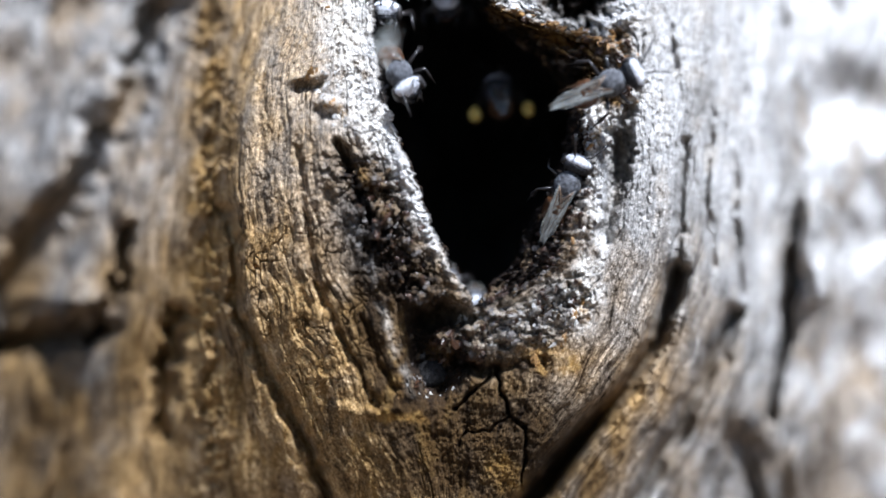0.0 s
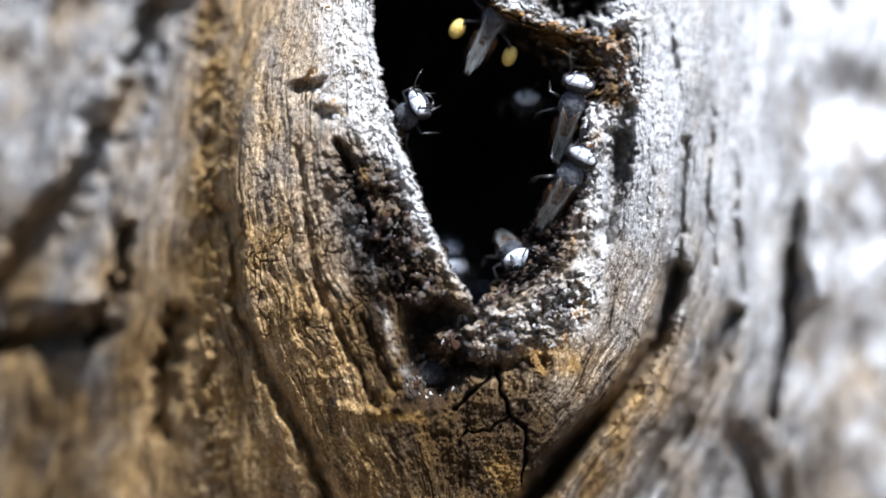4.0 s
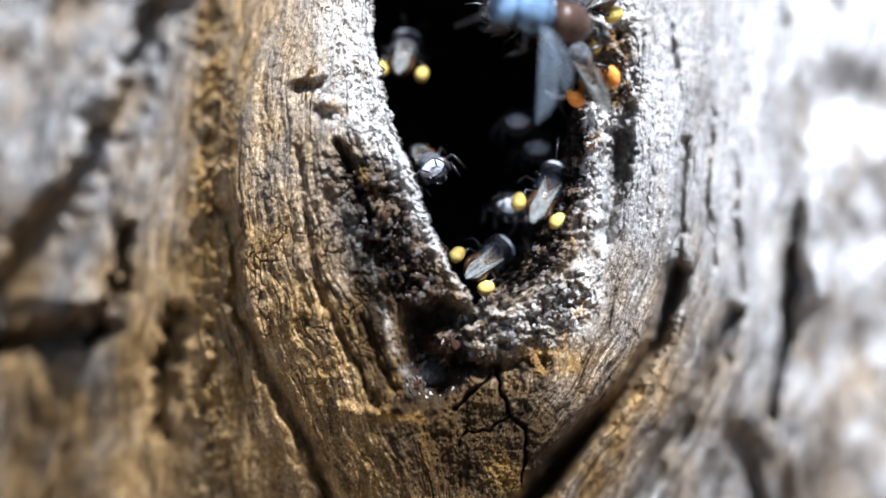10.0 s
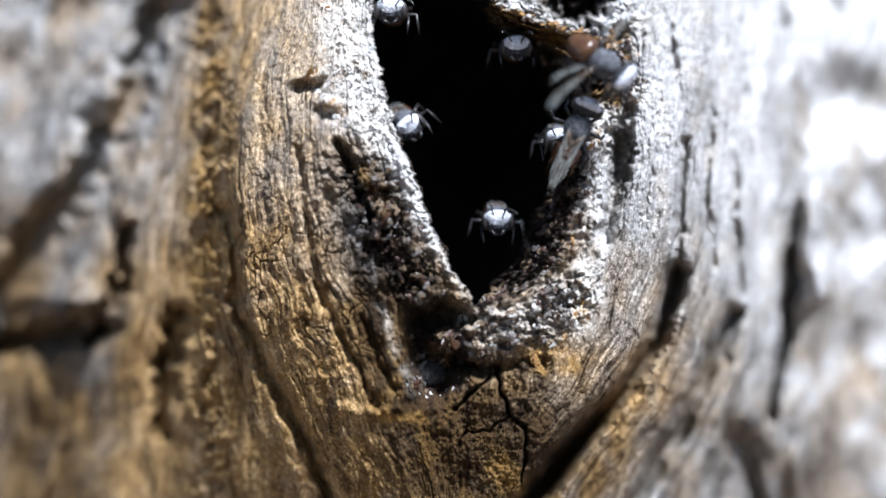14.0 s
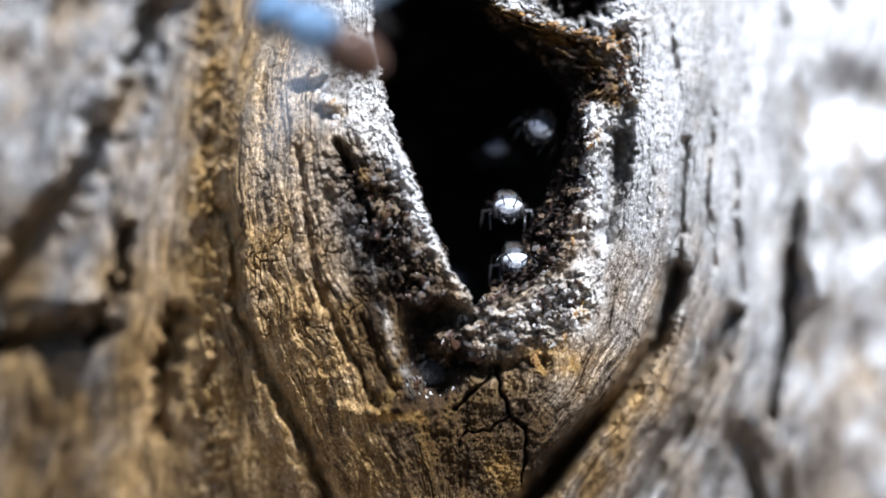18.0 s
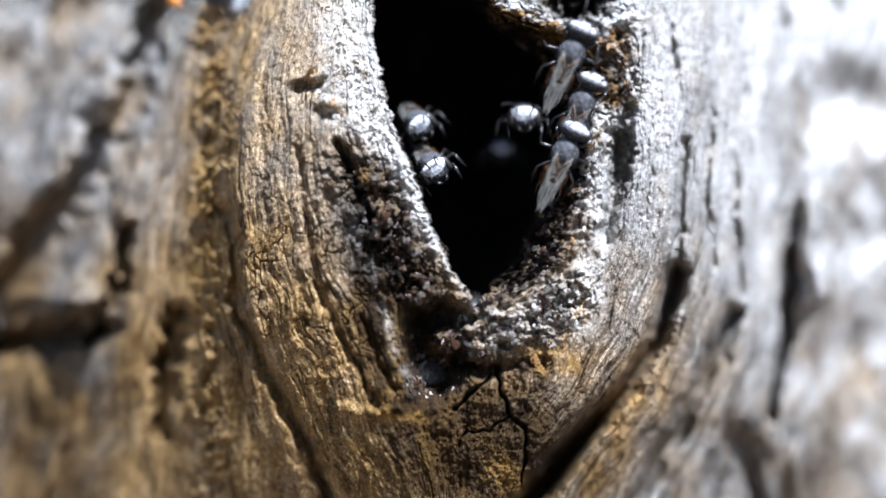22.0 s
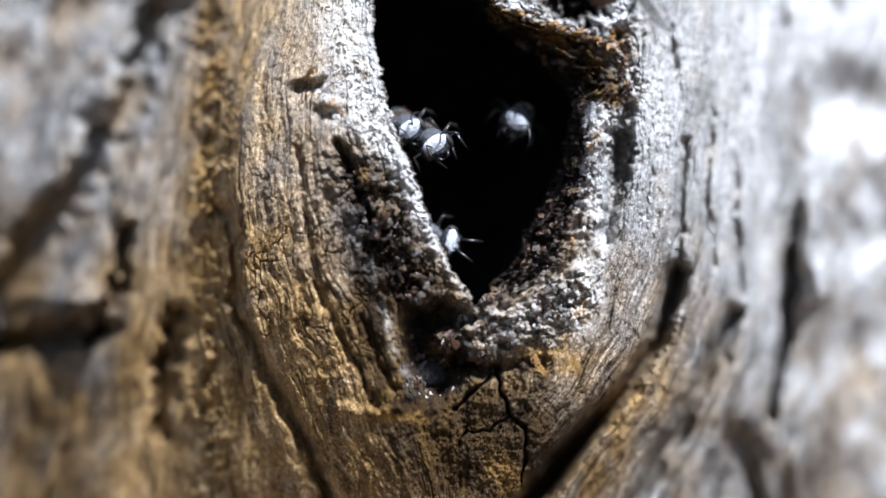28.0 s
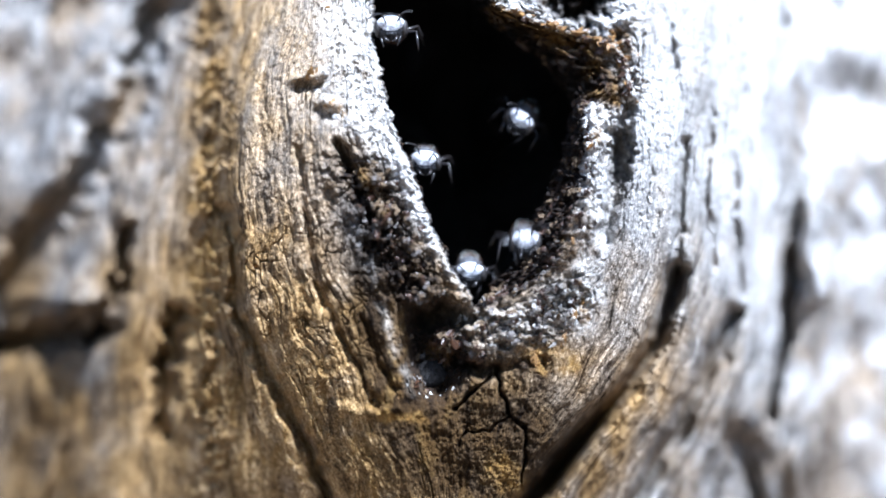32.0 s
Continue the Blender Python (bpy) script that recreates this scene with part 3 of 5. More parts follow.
def sheet(name, g0, g1, ng, nv, side, parent, label, v0=-200, v1=1080, inward=0):
    """One strip of the trunk's face between two fibre lines; inward adds the wall that turns into the hollow."""
    gs, vs = np.linspace(g0, g1, ng), np.linspace(v0, v1, nv)
    g, v = np.meshgrid(gs, vs)
    u, v, d, tan, crust, resin, gg, wood_shade = (a.reshape(nv, ng) for a in surface(g.ravel(), v.ravel(), side))
    if inward:
        w = np.linspace(0, 1, inward + 1)[1:][None, :]
        e = 0 if side > 0 else -1
        u0, d0, vv = u[:, e][:, None], d[:, e][:, None], v[:, e][:, None]
        openness = np.clip((545 - vv) / 40, 0, 1)
        if side > 0:
            wall = glide(vv.ravel(), *WALL_R)[:, None]
            uu = np.where(w < 0.45, u0 + (wall - u0) * np.sin(w / 0.45 * np.pi / 2), wall + 190 * (np.maximum(w - 0.45, 0) / 0.55) ** 1.5)
        else:
            uu = u0 + 8 * np.sin(np.minimum(w * 6, 1) * np.pi) - 170 * w ** 1.6
        uu = u0 + (uu - u0) * openness
        bumps = 0.5 * fbm(w * 14 + 0 * vv, vv / 60 + 0 * w, 2, 81) + 0.08 * fbm(w * 40 + 0 * vv, vv / 18 + 0 * w, 2, 82)
        uu = uu + 7 * fbm(w * 60 + 0 * vv, vv / 9 + 0 * w, 3, 84) * openness * np.minimum(w * 6, 1) + 26 * bumps * openness * np.sin(np.minimum(w * 2, 1) * np.pi / 2)
        soft_d = np.convolve(np.pad(d0.ravel(), 40, "edge"), np.ones(81) / 81, "valid")[:, None]
        blend = np.minimum(w * 9, 1)
        dd = d0 * (1 - blend) + soft_d * blend + (0.0012 + 0.0016 * np.clip((215 - vv) / 40, 0, 1) * (side > 0)) * (0.7 * fbm(w * 12 + 0 * vv, vv / 45 + 0 * w, 3, 83) + 0.4 * fbm(w * 60 + 0 * vv, vv / 9 + 0 * w, 3, 85)) * blend * openness + 0.0009 * fbm(uu / 13, vv / 13, 3, 86, 0.65) * blend * openness * np.clip((vv - 380) / 80, 0, 1) + 0.013 * w ** 1.15 * openness + 0.0001 * w
        one = np.ones_like(uu)
        # the wall turns dark right behind the edge: resin plus painted shade
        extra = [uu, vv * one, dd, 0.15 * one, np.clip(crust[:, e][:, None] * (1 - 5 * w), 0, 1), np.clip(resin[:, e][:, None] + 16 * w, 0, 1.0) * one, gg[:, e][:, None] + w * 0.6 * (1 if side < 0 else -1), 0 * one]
        base = [u, v, d, tan, crust, resin, gg, wood_shade]
        if side > 0:
            u, v, d, tan, crust, resin, gg, wood_shade = (np.hstack([x[:, ::-1], b]) for x, b in zip(extra, base))
        else:
            u, v, d, tan, crust, resin, gg, wood_shade = (np.hstack([b, x]) for x, b in zip(extra, base))
    rows, cols = u.shape
    x, y, z = place(u, v, d)
    # fibre coordinates for the grain: fine across the fibre, long along it
    grain = np.stack([gg * 30, v / 60, d * 900], -1).reshape(-1, 3)
    me = grid_mesh(name, x.ravel(), y.ravel(), z.ravel(), rows, cols, {"tan": tan.ravel(), "crust": crust.ravel(), "resin": resin.ravel(), "wood_shade": wood_shade.ravel(), "rust": rust(u, v).ravel(), "grain": grain})
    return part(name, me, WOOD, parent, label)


# ---- ground and trunk ----
def ground():
    n = 60
    a = np.sign(np.linspace(-1, 1, n)) * np.abs(np.linspace(-1, 1, n)) ** 3 * 900
    x, y = np.meshgrid(a, a)
    z = 0.05 * fbm(x / 4, y / 4, 3, 5) - 0.03
    me = grid_mesh("ground", x.ravel(), y.ravel(), z.ravel(), n, n, flip=True)
    me.materials.append(SOIL)
    tagged(new("ground", me), "bare brown soil under the tree", "ground", kind="structure")


def tree():
    t = tagged(new("tree_trunk"), "weathered grey-brown tree trunk with a knot hole", "tree trunk")
    t.location = (AXIS_X, 0.006 + R_TRUNK, 0)
    bpy.context.view_layer.update()
    inv = t.matrix_world.inverted()
    made = [
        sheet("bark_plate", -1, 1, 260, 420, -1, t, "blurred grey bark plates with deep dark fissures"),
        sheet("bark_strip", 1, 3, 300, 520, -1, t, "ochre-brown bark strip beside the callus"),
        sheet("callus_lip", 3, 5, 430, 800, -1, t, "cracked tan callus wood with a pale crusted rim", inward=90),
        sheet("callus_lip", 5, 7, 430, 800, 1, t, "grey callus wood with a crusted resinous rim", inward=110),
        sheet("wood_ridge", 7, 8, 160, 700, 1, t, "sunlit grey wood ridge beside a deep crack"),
        sheet("bark_strip", 8, 9, 160, 420, 1, t, "bark strip painted pale as if sunlit"),
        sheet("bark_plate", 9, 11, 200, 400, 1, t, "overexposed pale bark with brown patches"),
    ]
    # the sack behind the hole, its near-black colour standing in for deep shade
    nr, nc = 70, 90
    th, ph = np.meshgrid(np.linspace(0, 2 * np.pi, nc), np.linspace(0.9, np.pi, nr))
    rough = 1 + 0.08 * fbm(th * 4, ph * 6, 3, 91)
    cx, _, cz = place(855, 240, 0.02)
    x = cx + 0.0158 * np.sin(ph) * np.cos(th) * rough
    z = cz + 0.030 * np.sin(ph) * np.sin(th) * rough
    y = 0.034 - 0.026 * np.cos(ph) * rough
    made.append(part("cavity", grid_mesh("cavity", x.ravel(), y.ravel(), z.ravel(), nr, nc), CAVITY, t, "cavity with its darkness put into a near-black lining"))
    # the rest of the trunk, below, above and behind
    nz, na = 260, 160
    zz, an = np.meshgrid(np.linspace(-0.05, 3.0, nz), np.linspace(0, 2 * np.pi, na))
    flare = 1 + 0.5 * np.exp(-np.maximum(zz, 0) / 0.12)
    bark = 0.003 * fbm(np.cos(an) * 9 + 20, zz * 14 + np.sin(an) * 9, 3, 95) + 0.004 * np.maximum(0, ridged(np.cos(an) * 6 + np.sin(an) * 6, zz * 5, 2, 96) - 0.8)
    r = R_TRUNK * flare - 0.002 - bark - 0.015 * np.exp(-((zz - Z0) / 0.09) ** 2)
    x, y = AXIS_X + r * np.cos(an), 0.006 + R_TRUNK + r * np.sin(an)
    front = (y < 0.05) & (np.abs(zz - Z0) < 0.026)
    gr = np.stack([an * 12, zz * 500, 0 * zz], -1).reshape(-1, 3)
    one = np.ones(x.size)
    me = grid_mesh("trunk", x.ravel(), y.ravel(), zz.ravel(), na, nz, {"tan": 0.3 * one, "crust": 0.1 * one, "resin": 0 * one, "wood_shade": 0 * one, "grain": gr}, keep=~front.ravel(), flip=True)
    made.append(part("trunk", me, WOOD, t, "furrowed trunk above and below the hollow"))
    for ob in made:
        ob.matrix_parent_inverse = inv


ground()
tree()


# ---- crumbs on the rim ----
RESIN = plain("amber_resin", (0.36, 0.20, 0.06), (0.06, 0.03, 0.012), 2600, 0.45, 0, 0.00008)
DARKRESIN = plain("dark_resin", (0.07, 0.032, 0.015), (0.012, 0.008, 0.006), 2600, 0.36, 0, 0.0001)
GRIT = plain("grey_grit", (0.20, 0.18, 0.165), (0.03, 0.025, 0.02), 2600, 0.85, 0, 0.0001)
EARTH = plain("brown_earth", (0.17, 0.115, 0.06), (0.022, 0.015, 0.009), 2900, 0.9, 0, 0.00015)
FLAKE = plain("pale_flake", (0.66, 0.64, 0.60), (0.13, 0.12, 0.10), 2600, 0.8, 0, 0.0001)


def spot(u, v):
    """The place and the normal of the trunk's face at a plan point."""
    side = -1 if u < (glide(np.array([v]), *RIM_L)[0] + glide(np.array([v]), *RIM_R)[0]) / 2 else 1
    gs = np.linspace(-1, 5, 600) if side < 0 else np.linspace(5, 11, 600)
    us = line_u(gs, np.full(600, float(v)), side)
    g = np.interp([u, u + 4, u], us, gs)
    d = surface(g, np.array([v, v, v + 4.0]), side)[2]
    p, a, b = (Vector(place(uu, vv, dd)) for uu, vv, dd in ((u, v, d[0]), (u + 4, v, d[1]), (u, v + 4, d[2])))
    return p, (b - a + a - p).cross(a - p).normalized()


def lump(name, size, seed, flat=1.0, rough=0.3):
    """An uneven little lump."""
    bm = bmesh.new()
    bmesh.ops.create_icosphere(bm, subdivisions=2, radius=1)
    for q in bm.verts:
        q.co *= 1 + rough * noise.noise(q.co * 1.6 + Vector((seed * 7.1, 0, 0))) + 0.5 * rough * noise.noise(q.co * 4 + Vector((0, seed * 3.3, 0)))
        q.co.z *= flat
        q.co *= size * MM
    me = bpy.data.meshes.new(name)
    bm.to_mesh(me)
    bm.free()
    me.polygons.foreach_set("use_smooth", [True] * len(me.polygons))
    return me


def crumbs():
    t = bpy.data.objects["tree_trunk"]
    inv = Matrix.Translation(-t.location)
    rnd = random.Random(4)
    kinds = {"resin_lump": (RESIN, 0.5), "resin_crust": (DARKRESIN, 0.5), "wood_flake": (FLAKE, 0.42), "grit": (GRIT, 0.7), "earth_crumb": (EARTH, 0.75)}
    shapes = {}
    for k, (mat, flat) in kinds.items():
        shapes[k] = [lump(k, 1.0, i + len(k), flat, 0.85) for i in range(5)]
        for me in shapes[k]:
            me.materials.append(mat)
            me.polygons.foreach_set("use_smooth", [False] * len(me.polygons))

    def put(kind, u, v, size, sink=0.3):
        a, b = (float(glide(np.array([v]), *line)[0]) for line in (RIM_L, RIM_R))
        if a - 4 < u < b + 4:
            u = a - 4 if u < (a + b) / 2 else b + 4
        p, nrm = spot(u, v)
        ob = part(kind, rnd.choice(shapes[kind]), None, t)
        ob.matrix_parent_inverse = inv
        q = nrm.to_track_quat("Z", "Y").to_matrix().to_4x4() @ pose(0, 0, 0, rnd.uniform(-25, 25), rnd.uniform(-25, 25), rnd.uniform(0, 360))
        sc = Vector((size * rnd.uniform(0.8, 1.8), size * rnd.uniform(0.6, 1.0), size * rnd.uniform(0.7, 1.2))) * 0.04
        ob.matrix_basis = Matrix.Translation(p - nrm * size * 0.04 * MM * sink) @ q @ Matrix.Diagonal((*sc, 1))

    ball = part("dirt_ball", lump("dirt_ball", 1.15, 8, 0.95, 0.2), plain("dirt", (0.045, 0.043, 0.042), (0.01, 0.01, 0.01), 3600, 0.95, 0, 0.0004, Specular_IOR_Level=0.05), t, "round dark ball of dirt in the pocket")
    ball.matrix_parent_inverse = inv
    ball.location = place(763, 662, 0.0026)
    for u, v, size in ((578, 12, 9), (590, 180, 7), (578, 186, 5), (548, 133, 8), (530, 142, 6), (560, 128, 7), (660, 289, 7), (600, 188, 5), (1030, 528, 13), (1020, 556, 10), (1045, 262, 8), (1105, 90, 11), (1060, 66, 9),
                       (900, 30, 10), (940, 44, 9), (1010, 70, 9), (1078, 58, 10), (1095, 74, 9), (1010, 425, 6), (705, 705, 8), (950, 640, 9), (1000, 600, 8)):
        put("resin_lump", u, v, size)
    for _ in range(80):
        q = rnd.random()
        u, v = (875 + 110 * q, 12 + 52 * q) if rnd.random() < 0.6 else (985 + 115 * q, 62 + 14 * q)
        put("resin_lump", u + rnd.gauss(0, 6), v + rnd.gauss(0, 7), rnd.uniform(4, 9))
    for _ in range(40):
        q = rnd.random()
        put(rnd.choice(("earth_crumb", "wood_flake", "resin_crust", "resin_lump")), 1098 + 20 * math.sin(q * 3) + rnd.gauss(0, 12), 70 + 130 * q, rnd.uniform(3, 8))
    for _ in range(30):
        put("wood_flake", 1052 + rnd.gauss(0, 9), rnd.uniform(198, 330), rnd.uniform(3, 7))
    # grit on the right inner wall
    for k in range(380):
        v, w = (rnd.uniform(90, 530), rnd.uniform(0.02, 0.40)) if k < 150 else (rnd.uniform(440, 538), rnd.uniform(0.0, 0.3)) if k < 230 else (rnd.uniform(18, 196), rnd.uniform(0.0, 0.5))
        a, b = (float(glide(np.array([v]), *line)[0]) for line in (RIM_R, WALL_R))
        u = a + (b - a) * math.sin(min(w, 0.45) / 0.45 * math.pi / 2)
        kind = rnd.choice(("resin_crust", "resin_crust", "grit", "earth_crumb", "earth_crumb") if k < 230 else ("resin_crust", "resin_crust", "earth_crumb"))
        ob = part(kind, rnd.choice(shapes[kind]), None, t)
        ob.matrix_parent_inverse = inv
        sc = rnd.uniform(3, 8) * 0.04
        base = spot(a + 3, v)[0].y
        ob.matrix_basis = Matrix.Translation(place(u + 4, v, base + 0.013 * w ** 1.15)) @ pose(0, 0, 0, rnd.uniform(0, 360), rnd.uniform(0, 360), 0) @ Matrix.Diagonal((sc * 1.3, sc, sc, 1))
    for _ in range(150):
        s = rnd.random()
        line = rnd.choice((((655, 310), (700, 410), (750, 500)), ((1045, 215), (1035, 330), (1005, 450)), ((985, 500), (930, 570), (820, 600)), ((1100, 85), (1112, 130), (1095, 180)), ((885, 34), (950, 72), (1060, 92)), ((780, 590), (790, 640), (850, 640))))
        a, b = (line[0], line[1]) if s < 0.5 else (line[1], line[2])
        q = (s * 2) % 1
        put("resin_crust", a[0] + (b[0] - a[0]) * q + rnd.gauss(0, 13), a[1] + (b[1] - a[1]) * q + rnd.gauss(0, 10), rnd.uniform(3, 7.5))
    for u, v in ((752, 702), (764, 698), (778, 700), (788, 694), (800, 690), (742, 696), (720, 680), (812, 668)):
        put("wood_flake", u, v, rnd.uniform(3, 6))
    for k in range(150):
        q, off = rnd.random(), rnd.gauss(0, 20)
        put(("resin_crust", "earth_crumb", "earth_crumb", "grit")[k % 4], 648 + 110 * q + off, 285 + 245 * q - 0.45 * off, rnd.uniform(3, 8.5))
    for k in range(26):
        put(("resin_crust", "earth_crumb")[k % 2], 790 + rnd.gauss(0, 13), 602 + rnd.gauss(0, 15), rnd.uniform(6, 13))
    for k in range(44):
        put(("earth_crumb", "resin_crust", "grit", "resin_crust")[k % 4], 722 + 45 * rnd.random() + 0.25 * k, 596 + 100 * rnd.random(), rnd.uniform(3, 7))
    for k in range(90):
        q = rnd.random()
        put(("grit", "wood_flake", "resin_crust", "earth_crumb")[k % 4], 825 + 200 * q + rnd.gauss(0, 8), 590 - 60 * q * q + rnd.gauss(0, 20), rnd.uniform(3, 9))
    for _ in range(190):
        s = rnd.random()
        line = rnd.choice((((630, 20), (650, 160), (700, 290)), ((830, 570), (930, 565), (1020, 520)), ((1060, 200), (1055, 300), (1050, 440)), ((880, 6), (960, 40), (1070, 52)), ((1150, 200), (1140, 330), (1150, 440)), ((560, 130), (600, 200), (640, 260))))
        a, b = (line[0], line[1]) if s < 0.5 else (line[1], line[2])
        q = (s * 2) % 1
        put("wood_flake", a[0] + (b[0] - a[0]) * q + rnd.gauss(0, 14), a[1] + (b[1] - a[1]) * q + rnd.gauss(0, 10), rnd.uniform(2.5, 7))



# ---- bees ----
MM = 0.001
BMM = 0.00107        # bees are drawn in units of this length


def ellipsoid(c, r, seg=16, rings=10, squash=None):
    bm = bmesh.new()
    bmesh.ops.create_uvsphere(bm, u_segments=seg, v_segments=rings, radius=1)
    for p in bm.verts:
        if squash:
            squash(p.co)
        p.co = Vector([(c[i] + r[i] * p.co[i]) * BMM for i in range(3)])
    return bm


def tube(points, radii, sides=7):
    """A tapered round tube through the points, closed at both ends."""
    bm = bmesh.new()
    rings = []
    pts = [Vector(p) * BMM for p in points]
    for i, p in enumerate(pts):
        way = (pts[min(i + 1, len(pts) - 1)] - pts[max(i - 1, 0)]).normalized()
        turn = way.to_track_quat("Z", "Y").to_matrix()
        rings.append([bm.verts.new(p + turn @ Vector((math.cos(a), math.sin(a), 0)) * radii[i] * BMM) for a in (2 * math.pi * k / sides for k in range(sides))])
    for a, b in zip(rings, rings[1:]):
        for k in range(sides):
            bm.faces.new((a[k], a[(k + 1) % sides], b[(k + 1) % sides], b[k]))
    bm.faces.new(rings[0][::-1])
    bm.faces.new(rings[-1])
    return bm


def fuzz(bm, c, r, count, length, seed):
    """Short hairs that stand on an ellipsoid."""
    rnd = random.Random(seed)
    for _ in range(count):
        n = Vector((rnd.gauss(0, 1), rnd.gauss(0, 1), rnd.gauss(0, 1))).normalized()
        p = Vector([(c[i] + r[i] * n[i]) * BMM for i in range(3)])
        side = n.orthogonal().normalized() * 0.018 * BMM
        tip = p + (n + Vector((rnd.uniform(-.4, .4), rnd.uniform(-.6, .2), rnd.uniform(-.4, .4)))) * length * BMM
        a, b, e = bm.verts.new(p - side), bm.verts.new(p + side), bm.verts.new(tip)
        bm.faces.new((a, b, e))


def wing(length, width, sx):
    bm = bmesh.new()
    n = 12
    top, bot = [], []
    for i in range(n + 1):
        s = i / n
        w = width * math.sin(math.pi * min(s, 0.995) ** 0.85) ** 0.6 * (0.45 + 0.55 * s) + 0.02
        for k in range(4):
            q = k / 3
            z = 0.10 * math.sin(s * math.pi) - 0.10 * q + 0.03 * math.sin(s * 14 + k)
            co = Vector((sx * w * q, -length * s, z)) * BMM
            top.append(bm.verts.new(co))
            bot.append(bm.verts.new(co - Vector((0, 0, 0.012 * BMM))))
    for i in range(n):
        for k in range(3):
            j = i * 4 + k
            bm.faces.new((top[j], top[j + 1], top[j + 5], top[j + 4]))
            bm.faces.new((bot[j], bot[j + 4], bot[j + 5], bot[j + 1]))
    return bm


def mask_shape(q):
    """Narrows the face towards the mouth."""
    q.x *= 1 + 0.3 * min(q.z, 0.4)


def bee():
    """A small stingless bee, head towards +y, back towards +z, its origin in the thorax."""
    b = tagged(new("stingless_bee"), "small black stingless bee with pale furry face", "bee", "bees at the hollow")
    c, r = (0, 0, 0), (0.92, 1.0, 0.88)
    bm = ellipsoid(c, r)
    fuzz(bm, c, r, 260, 0.22, 1)
    part("thorax", bm, GREYFUR, b, "dark thorax with short grey hairs")
    seg = [(-0.85, 0.28), (-0.98, 0.55), (-1.25, 0.86), (-1.55, 0.95), (-1.57, 0.90), (-1.95, 0.97), (-1.97, 0.91), (-2.35, 0.86), (-2.37, 0.80), (-2.7, 0.62), (-2.95, 0.34), (-3.05, 0.08)]
    bm = tube([(0, y, -0.12 - 0.05 * (y + 2) ** 2) for y, _ in seg], [q for _, q in seg], 14)
    part("abdomen", bm, AMBER, b, "glossy brown-black banded abdomen")
    head = part("head", ellipsoid((0, 1.5, -0.12), (1.1, 0.56, 0.82), 20, 12), HEADM, b, "broad dark head with grey hairs")
    c, r = (0, 1.74, 0.12), (0.91, 0.42, 0.60)
    bm = ellipsoid(c, r, 18, 12, mask_shape)
    fuzz(bm, c, (0.80, 0.45, 0.52), 420, 0.13, 2)
    part("face", bm, FUR, head, "silvery furry face")
    part("clypeus", ellipsoid((0, 1.92, -0.42), (0.44, 0.20, 0.26), 12, 8), HEADM, head)
    for sx in (-1, 1):
        part("eye", ellipsoid((sx * 0.90, 1.58, -0.12), (0.25, 0.40, 0.58), 14, 9), EYEM, head, "dark compound eye")
        part("mandible", tube([(sx * 0.42, 1.85, -0.62), (sx * 0.32, 2.02, -0.88), (sx * 0.05, 2.08, -0.98)], [0.14, 0.12, 0.04]), CHITIN, head)
        an = part("antenna", tube([(0, 0, 0), (sx * 0.22, 0.28, 0.5), (sx * 0.34, 0.42, 0.78), (sx * 0.55, 0.85, 0.82), (sx * 0.8, 1.35, 0.7), (sx * 0.95, 1.7, 0.5)], [0.05, 0.06, 0.055, 0.065, 0.07, 0.04], 6), CHITIN, head)
        an.location = (sx * 0.24 * BMM, 2.0 * BMM, 0.05 * BMM)
        fw = part("forewing", wing(4.3, 1.25, -sx), WINGM, b, "clear smoky wing folded over the back")
        fw.matrix_basis = pose(sx * 0.62 * BMM, 0.0 * BMM, 0.86 * BMM, 3, -sx * 8, -sx * 6)
        for q0, q1 in ((0.0, 0.02), (0.42, 0.5), (0.62, 0.9)):
            part("vein", tube([(-sx * 0.1, -0.1, 0.03), (-sx * (0.1 + 0.9 * q0 + 0.1), -1.4, 0.09 - 0.08 * q0), (-sx * (0.2 + 1.1 * q1), -2.7, 0.06 - 0.08 * q1), (-sx * (0.12 + 1.0 * q1), -3.5, 0.03 - 0.07 * q1)], [0.03, 0.028, 0.022, 0.014], 5), VEIN, fw)
        hw = part("hindwing", wing(3.0, 0.85, -sx), WINGM, b)
        hw.matrix_basis = pose(sx * 0.64 * BMM, -0.35 * BMM, 0.74 * BMM, 2, -sx * 8, -sx * 3)
        for name, y0, knee, foot in (("foreleg", 0.6, (1.0, 1.3, -0.5), (0.8, 1.9, -1.5)), ("midleg", 0.1, (1.7, 0.2, -0.3), (1.9, 0.5, -1.6)), ("hindleg", -0.5, (1.6, -1.2, 0.1), (1.8, -2.6, -1.2))):
            fat = 0.2 if name == "hindleg" else 0.11
            k, f = Vector((sx * knee[0], *knee[1:])), Vector((sx * foot[0], *foot[1:]))
            mid = k.lerp(f, 0.5)
            part(name, tube([(sx * 0.4, y0, -0.5), ((k.x + sx * 0.4) / 2, (k.y + y0) / 2, (k.z - 0.3) / 2), k, mid, k.lerp(f, 0.62), f], [0.12, 0.13, 0.09, fat, 0.07, 0.035]), CHITIN, b)
    return b


def load_pollen(b, mat, label):
    """Pollen baskets filled on both hind legs."""
    for leg in [o for o in b.children if o.name.startswith("hindleg")]:
        sx = 1 if leg.data.vertices[12].co.x > 0 else -1
        c, r = (sx * 1.85, -1.95, -0.45), (0.52, 0.72, 0.55)
        bm = ellipsoid(c, r, 14, 10)
        for p in bm.verts:
            p.co += Vector(noise.noise_vector(p.co * 2200)) * 0.06 * BMM
        part("pollen_load", bm, mat, leg, label)
    return b


